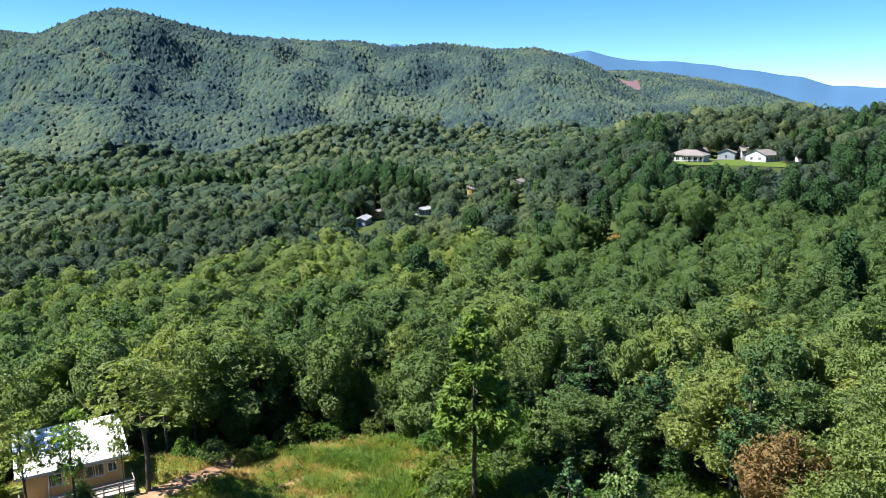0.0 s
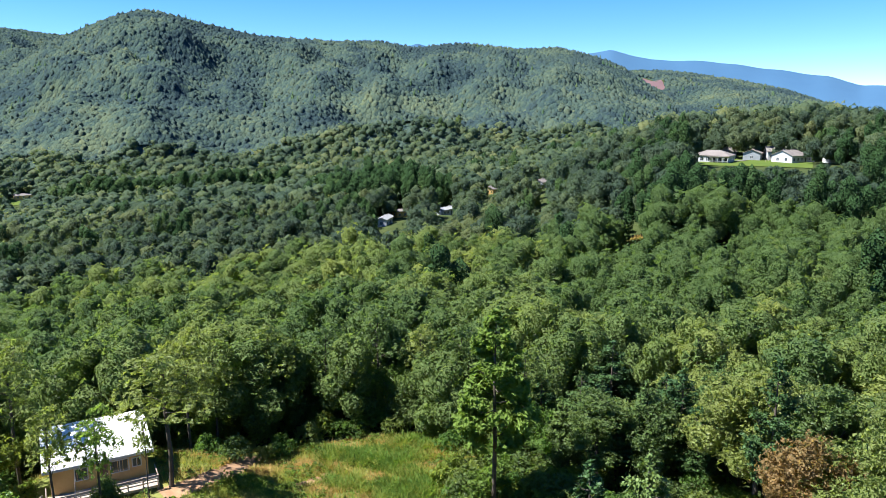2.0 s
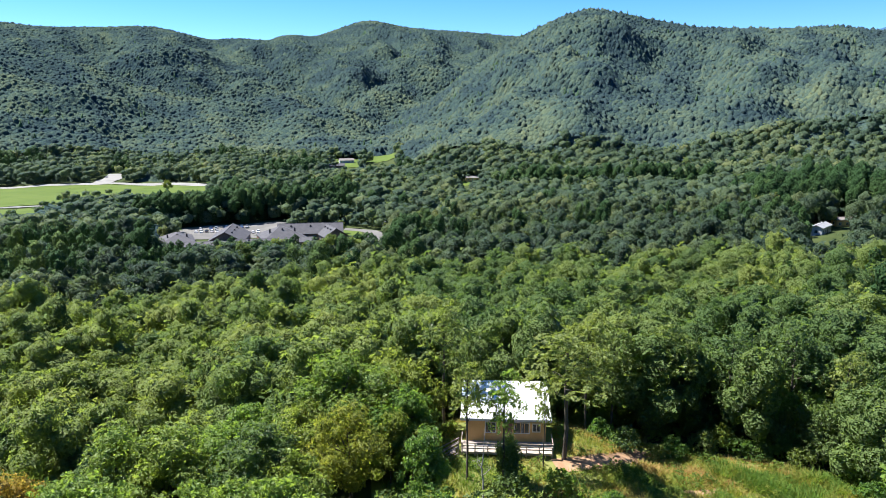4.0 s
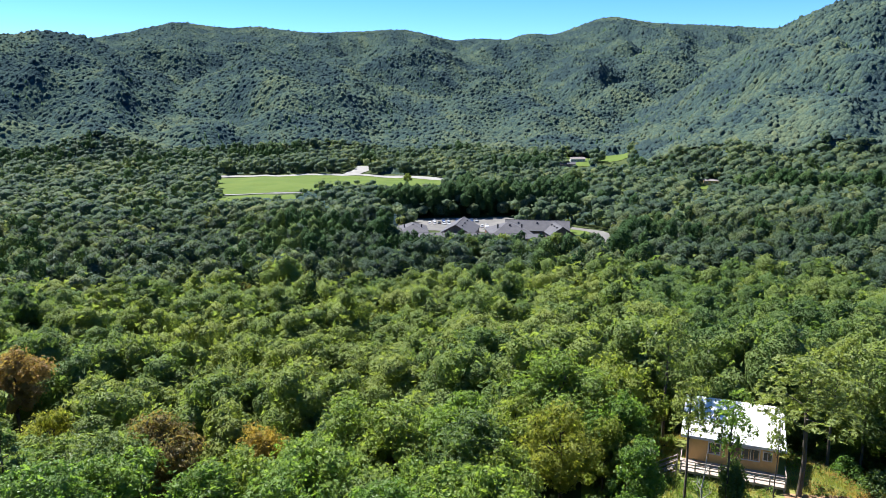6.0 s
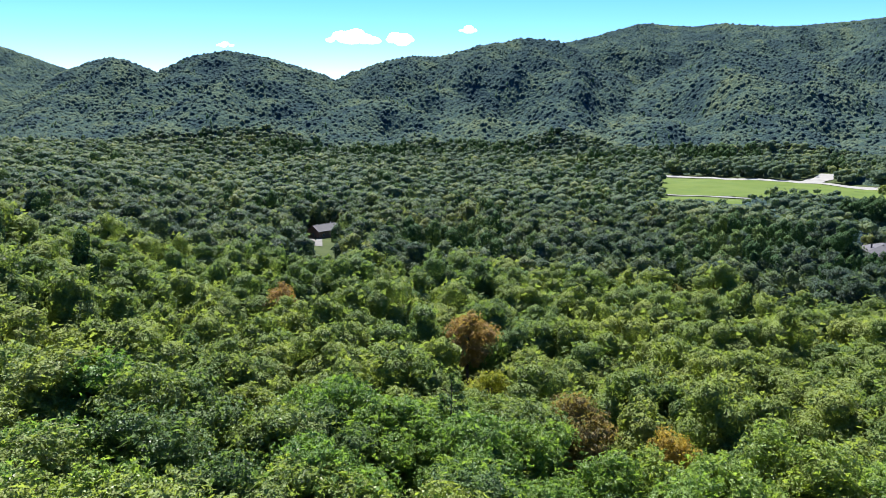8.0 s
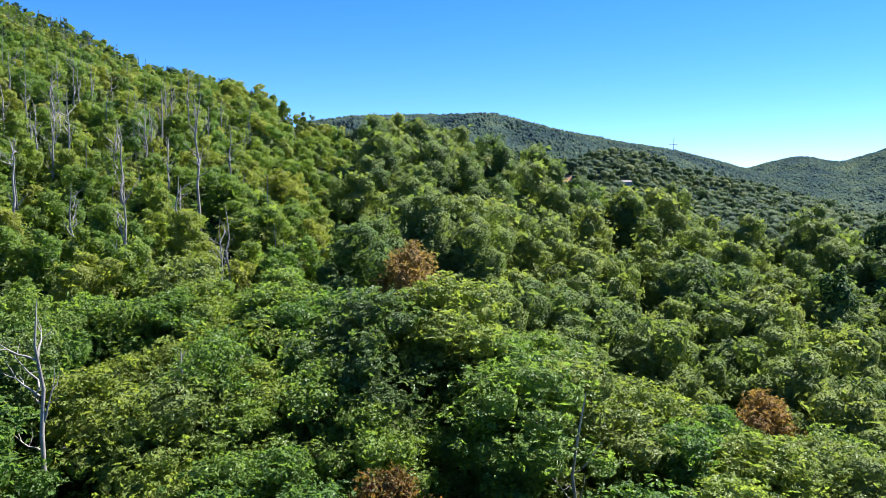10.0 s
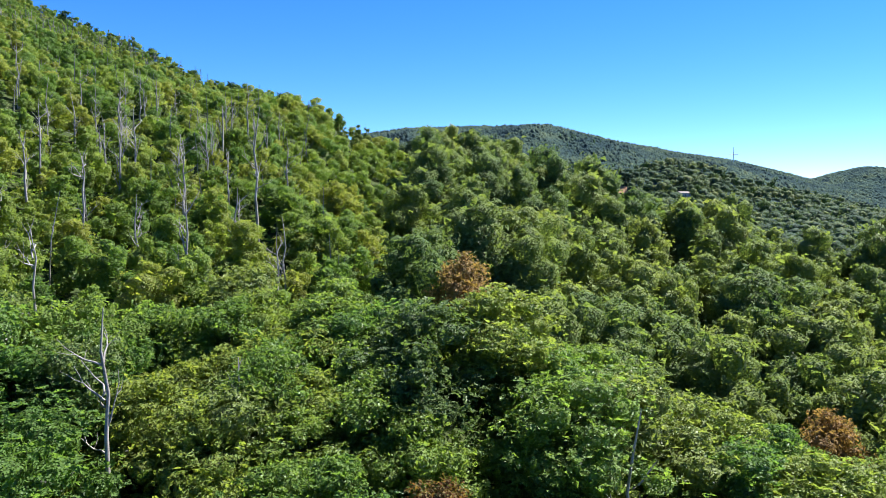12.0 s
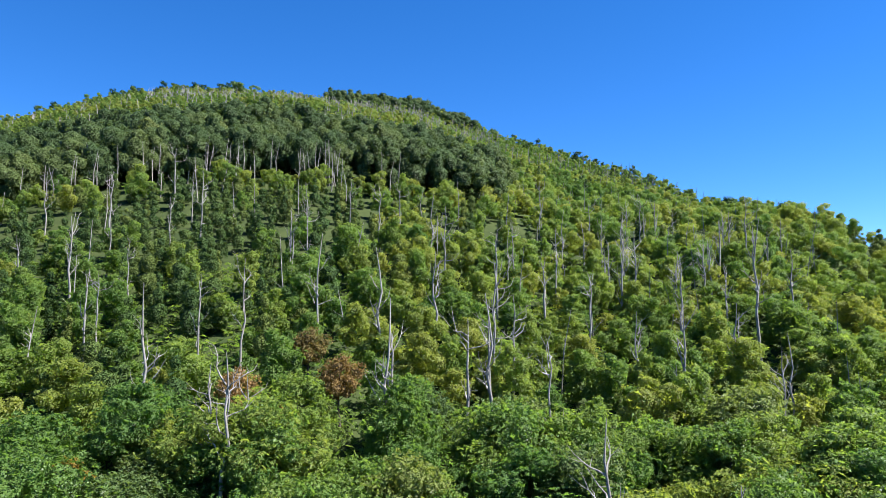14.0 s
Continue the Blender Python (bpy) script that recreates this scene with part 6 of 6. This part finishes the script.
# ---- the low brick building ----
def wing(u, v, L, W, h, rise, turn, label, hip=False, doors=True):
    """A wing, u metres to the right and v metres beyond the building's middle."""
    base = at_place(49.65, 367)
    z = -29.9
    c = base @ Vector((u, v, 0))
    m = pose(c.x, c.y, z, 0, 0, 49.65 + turn)
    e = thing("building_wing", m, label, "building", "wings of the low building")
    n = max(2, int(L / 4))
    if hip:
        bm = bmesh.new()
        for s in (-1, 1):
            box(bm, -L / 2, L / 2, s * W / 2 - 0.15, s * W / 2 + 0.15, -0.5, h)
            box(bm, s * L / 2 - 0.15, s * L / 2 + 0.15, -W / 2 + 0.15, W / 2 - 0.15, -0.5, h)
        part("wall", bm, M_BRICK, e)
        part("roof", hip_roof(max(L, W), min(L, W), h, rise) if L >= W else turned(hip_roof(W, L, h, rise)), M_SHINGLE, e)
    else:
        part("wall", gable_walls(L, W, h, rise, 0.3), M_BRICK, e)
        for s in (-1, 1):
            part("roof", roof_slope(L, W, h, rise, s, 0.6, 0.2), M_SHINGLE, e)
        part("ridge_cap", boxed(-L / 2 - 0.6, L / 2 + 0.6, -0.18, 0.18, h + rise + 0.14, h + rise + 0.28), M_SHINGLE, e)
    o = 0.15 if hip else 0.0
    for s in (-1, 1):
        for i in range(n):
            window(e, (i + 0.5) / n * L - L / 2, s * (W / 2 + o), 1.0, 1.4, 1.3, out=s)
    for k in range(3):
        x = L * (0.3 * k - 0.3)
        part("roof_vent", boxed(x - 0.35, x + 0.35, -W * 0.16 - 0.35, -W * 0.16 + 0.35, h + rise * 0.45, h + rise * 0.68 + 0.9), M_DARK, e)
    return e


wing(-38, 4, 15, 20, 3.4, 3.4, 8, "grey-roofed brick wing with a pale ridge", True)
wing(-25, -10, 40, 9, 2.8, 1.2, 0, "long low grey-roofed front wing")
wing(-13, 4, 26, 17, 3.4, 4.6, 82, "steep grey-roofed brick wing")
wing(12.5, 1, 21, 20, 3.4, 5.0, 10, "square wing with a steep grey hipped roof", True)
wing(28, 9, 33, 13, 3.6, 4.2, -6, "long brick wing with a grey gable roof")
wing(38, 0, 15, 12, 3.4, 3.8, -78, "brick gable wing with dark brown end")
wing(8, -12, 38, 9, 3.0, 1.4, -2, "low grey-roofed front range")


def car(m, paint, label, name="car"):
    e = thing(name, m, label, "car", "cars in the parking lot")
    bm = bmesh.new()
    prof = [(-2.2, 0.35), (-2.25, 0.75), (-2.0, 0.92), (-1.1, 1.0), (1.1, 0.98), (2.0, 0.85), (2.25, 0.65), (2.2, 0.35)]
    a = [bm.verts.new((-0.88, x, z)) for x, z in prof]
    b = [bm.verts.new((0.88, x, z)) for x, z in prof]
    bm.faces.new(a)
    bm.faces.new(b[::-1])
    for i in range(8):
        bm.faces.new((a[i], a[(i + 1) % 8], b[(i + 1) % 8], b[i]))
    bmesh.ops.recalc_face_normals(bm, faces=bm.faces)
    body = part("body", bm, paint, e)
    bm = bmesh.new()
    cab = [(-1.75, 0.96), (-1.15, 1.44), (0.35, 1.46), (1.15, 0.96)]
    a = [bm.verts.new((-0.78 + 0.1 * (z > 1), x, z)) for x, z in cab]
    b = [bm.verts.new((0.78 - 0.1 * (z > 1), x, z)) for x, z in cab]
    bm.faces.new(a)
    bm.faces.new(b[::-1])
    for i in range(4):
        bm.faces.new((a[i], a[(i + 1) % 4], b[(i + 1) % 4], b[i]))
    bmesh.ops.recalc_face_normals(bm, faces=bm.faces)
    part("glasshouse", bm, M_GLASS, e, "dark tinted car windows")
    part("roof", boxed(-0.66, 0.66, -1.12, 0.34, 1.45, 1.5), paint, e)
    for sx in (-1, 1):
        for y in (-1.4, 1.4):
            bm = bmesh.new()
            bmesh.ops.create_cone(bm, cap_ends=True, segments=12, radius1=0.33, radius2=0.33, depth=0.22, matrix=Matrix.Translation((sx * 0.8, y, 0.33)) @ Euler((0, radians(90), 0)).to_matrix().to_4x4())
            wh = part("wheel", bm, M_DARK, e)
            bm = bmesh.new()
            bmesh.ops.create_cone(bm, cap_ends=True, segments=8, radius1=0.19, radius2=0.17, depth=0.04, matrix=Matrix.Translation((sx * 0.92, y, 0.33)) @ Euler((0, radians(90), 0)).to_matrix().to_4x4())
            part("rim", bm, M_STEEL, wh)
        part("headlight", boxed(sx * 0.65 - 0.17, sx * 0.65 + 0.17, 2.15, 2.24, 0.6, 0.72), M_STEEL, e)
        part("tail_light", boxed(sx * 0.68 - 0.15, sx * 0.68 + 0.15, -2.26, -2.2, 0.65, 0.8), PAINTS[3][1], e)
    return e


CARS = {}
rng = np.random.RandomState(81)
lot = at_place(49.65, 367)
for u in [-31.5 + 2.8 * i for i in range(6)] + [-7.0 + 2.8 * i for i in range(4)] + [-30 + 2.8 * i for i in (0, 2, 3, 5, 8, 9)]:
    back_row = u in [-30 + 2.8 * i for i in (0, 2, 3, 5, 8, 9)]
    c = lot @ Vector((u, 52 if back_row else 38, 0))
    g = float(ground_xy(c.x, c.y)[0]) + 0.14
    nm, pm = PAINTS[[0, 1, 2, 0, 4, 1, 2, 3][rng.randint(8)]]
    m = pose(c.x, c.y, g, 0, 0, 49.65 + rng.uniform(-3, 3) + (180 if rng.uniform() < 0.4 else 0))
    if nm in CARS:
        copy_thing(CARS[nm], m)
    else:
        CARS[nm] = car(m, pm, nm + " car parked in the concrete lot")
for i, (a, r) in enumerate(((70.4, 507), (69.7, 508.5), (69.0, 510))):
    x, y = ring(a, r)
    copy_thing(CARS["black"] if "black" in CARS else list(CARS.values())[0], pose(float(x), float(y), float(ground_at(np.array([a]), np.array([r]))[0]) + 0.22, 0, 0, a + 90))

# lamp post by the drive
def lamp_post(m):
    e = thing("street_lamp", m, "thin grey lamp post beside the drive", "street lamp")
    part("pole", tubes("pole", [([(0, 0, -0.3), (0, 0, 5), (0, 0, 8.5)], [0.11, 0.09, 0.06])], M_STEEL, 8), None, e)
    part("arm", tubes("arm", [([(0, 0, 8.4), (0.6, 0, 8.75), (1.4, 0, 8.8)], [0.05, 0.045, 0.04])], M_STEEL, 6), None, e)
    part("lamp_head", boxed(1.2, 1.9, -0.16, 0.16, 8.72, 8.86), M_STEEL, e)


lamp_post(at_place(39.6, 366, 20))

# ---- the white cross on the far ridge ----
cross = thing("hilltop_cross", pose(CROSS[0], CROSS[1], CROSS[2], 0, 0, 138), "tall thin white cross standing on the wooded ridge", "cross")
M_WHITE = plain("white_enamel", (0.82, 0.83, 0.84), (0.88, 0.88, 0.88), 0.3, 0.35)
part("upright", tubes("upright", [([(0, 0, -2), (0, 0, CROSS_TALL * 0.5), (0, 0, CROSS_TALL)], [0.95, 0.8, 0.65])], M_WHITE, 10), None, cross)
part("crossbar", tubes("crossbar", [([(-8, 0, CROSS_TALL * 0.66), (0, 0, CROSS_TALL * 0.66), (8, 0, CROSS_TALL * 0.66)], [0.6, 0.66, 0.6])], M_WHITE, 10), None, cross)
part("footing", boxed(-2.4, 2.4, -2.4, 2.4, -2, 0.8), M_CONCRETE, cross)

# ---- the cabin ----
CA = 29.3
cabin_m = at_place(CA, 70.0, 2.0)
cabin_m.translation.z = 5.0
cabin = thing("cabin", cabin_m, "tan board cabin with a bright metal roof and a deck", "cabin")
L, D, H0, H1 = 8.4, 5.6, 2.78, 3.95      # length, depth, front and back wall heights
bm = bmesh.new()
box(bm, -L / 2, L / 2, 0, 0.15, -1.2, H0)
box(bm, -L / 2, L / 2, D - 0.15, D, -1.2, H1)
for s in (-1, 1):
    x0, x1 = s * L / 2, s * (L / 2 - 0.15)
    vs = [bm.verts.new((x, y, z)) for x in (x0, x1) for y, z in ((0.15, -1.2), (D - 0.15, -1.2), (D - 0.15, H1), (0.15, H0))]
    bm.faces.new(vs[:4])
    bm.faces.new(vs[4:][::-1])
    for k in range(4):
        bm.faces.new((vs[k], vs[(k + 1) % 4], vs[4 + (k + 1) % 4], vs[4 + k]))
bmesh.ops.recalc_face_normals(bm, faces=bm.faces)
part("wall", bm, M_TAN, cabin)
for i in range(20):
    x = -L / 2 + 0.05 + (L - 0.1) * i / 19
    part("batten", boxed(x - 0.03, x + 0.03, -0.03, 0, 0.0, H0 - 0.02), M_TAN, cabin)


def slope_slab(x0, x1, y0, y1, t0, t1):
    """A slab that follows the roof's slope."""
    k = (H1 - H0) / D
    bm = bmesh.new()
    v = [bm.verts.new((x, y, H0 + k * y + t)) for t in (t0, t1) for x, y in ((x0, y0), (x1, y0), (x1, y1), (x0, y1))]
    for f in ((3, 2, 1, 0), (4, 5, 6, 7), (0, 1, 5, 4), (1, 2, 6, 5), (2, 3, 7, 6), (3, 0, 4, 7)):
        bm.faces.new([v[i] for i in f])
    return bm


roof_ob = part("roof", slope_slab(-4.75, 4.75, -0.6, 6.3, 0.02, 0.14), M_ROOFMETAL, cabin, "bright pale standing-seam metal roof")
for i in range(24):
    x = -4.7 + 9.4 * i / 23
    part("seam", slope_slab(x - 0.02, x + 0.02, -0.6, 6.3, 0.143, 0.185), M_ROOFMETAL, roof_ob)
part("fascia", slope_slab(-4.76, 4.76, -0.65, -0.605, -0.12, 0.14), M_SIDING, cabin)
bm = bmesh.new()
bmesh.ops.create_cone(bm, cap_ends=True, segments=12, radius1=0.12, radius2=0.12, depth=1.5, matrix=Matrix.Translation((-3.0, 3.0, 4.0)))
flue = part("flue", bm, M_DARK, cabin, "dark stove flue")
bm = bmesh.new()
bmesh.ops.create_cone(bm, cap_ends=True, segments=12, radius1=0.22, radius2=0.03, depth=0.2, matrix=Matrix.Translation((-3.0, 3.0, 4.85)))
part("cap", bm, M_DARK, flue)
window(cabin, -1.6, 0, 1.0, 1.0, 1.1)
window(cabin, 1.7, 0, 1.0, 1.5, 1.1)
window(cabin, 3.2, 0, 1.2, 0.7, 0.8)
door(cabin, 0.2, 0, 0.05, mat=M_BRICK)
for s in (-1, 1):
    window(cabin, s * L / 2, 3.4, 1.0, 1.1, 1.1, "x", s)
deck = thing("deck", cabin_m.copy(), "weathered wooden deck with a rail along the cabin front", "deck")
for i in range(17):
    y = -2.55 + 0.15 * i
    part("plank", boxed(-4.6, 4.8, y, y + 0.138, -0.06, 0.0), M_DECK, deck)
part("joist", boxed(-4.6, 4.8, -2.5, -2.35, -0.26, -0.065), M_DECK, deck)
for i in range(8):
    x = -4.5 + 9.2 * i / 7
    part("post", boxed(x - 0.06, x + 0.06, -2.52, -2.4, 0.003, 1.0), M_DECK, deck)
    part("footing", boxed(x - 0.09, x + 0.09, -2.2, -2.02, -2.6, -0.065), M_DECK, deck)
for z in (0.92, 0.62, 0.34):
    part("rail", boxed(-4.6, 4.8, -2.58, -2.525, z, z + 0.1), M_DECK, deck)
for s, x in ((-1, -4.6), (1, 4.72)):
    part("side_rail", boxed(x, x + 0.06, -2.5, -0.1, 0.9, 1.0), M_DECK, deck)
stairs = thing("stairs", cabin_m @ pose(-5.2, -1.9, 0, 0, 0, 0), "wooden outdoor steps down from the deck", "stairs")
for i in range(7):
    part("tread", boxed(-0.26 * i - 0.3, -0.26 * i + 0.02, -0.55, 0.55, -0.18 * i - 0.22, -0.18 * i - 0.17), M_DECK, stairs)
for s in (-0.6, 0.6):
    for x, z in ((0.3, 0.0), (-1.7, -1.26)):
        part("post", boxed(x - 0.05, x + 0.05, s - 0.05, s + 0.05, z - 0.9, z + 0.95), M_DECK, stairs)
    for dz in (0.9, 0.5, -0.2):
        part("rail", tubes("rail", [([(0.35, s, dz + 0.02), (-1.75, s, dz - 1.28)], [0.055, 0.055])], M_DECK, 4), None, stairs)

# ---- clouds low over the range ----
mc, nc, pc = material("cloud", 1.0)
pc.inputs["Base Color"].default_value = (0.9, 0.9, 0.92, 1)
# Glow stands in for sunlight scattered inside the cloud.
pc.inputs["Emission Color"].default_value = (1, 1, 1, 1)
pc.inputs["Emission Strength"].default_value = 0.35


def cloud(az, el, wide, high, seed):
    rng = np.random.RandomState(seed)
    bm = bmesh.new()
    r = 4600
    cx, cy = ring(az, r)
    for i in range(16):
        s = rng.uniform(-0.5, 0.5)
        x, y = ring(az + s * wide, r)
        z = 40 + r * math.tan(radians(el)) + high * 80 * rng.uniform(-0.1, 0.5) * (1 - abs(s) * 1.6)
        rad = high * 80 * rng.uniform(0.25, 0.5) * (1.1 - abs(s) * 1.5)
        bmesh.ops.create_icosphere(bm, subdivisions=2, radius=rad, matrix=Matrix.Translation((float(x), float(y), float(z))) @ Matrix.Diagonal((1.6, 1.6, 0.8, 1)))
    me = bpy.data.meshes.new("cloud")
    bm.to_mesh(me)
    bm.free()
    me.materials.append(mc)
    me.polygons.foreach_set("use_smooth", np.ones(len(me.polygons), bool))
    tagged(new("cloud", me), "small white fair-weather cloud over the hills", "cloud", kind="structure")


cloud(94.6, 4.5, 3.8, 1.35, 1)
cloud(91.0, 4.55, 2.0, 1.1, 2)
cloud(85.7, 5.25, 1.4, 0.5, 3)
cloud(104.1, 4.0, 1.2, 0.4, 4)
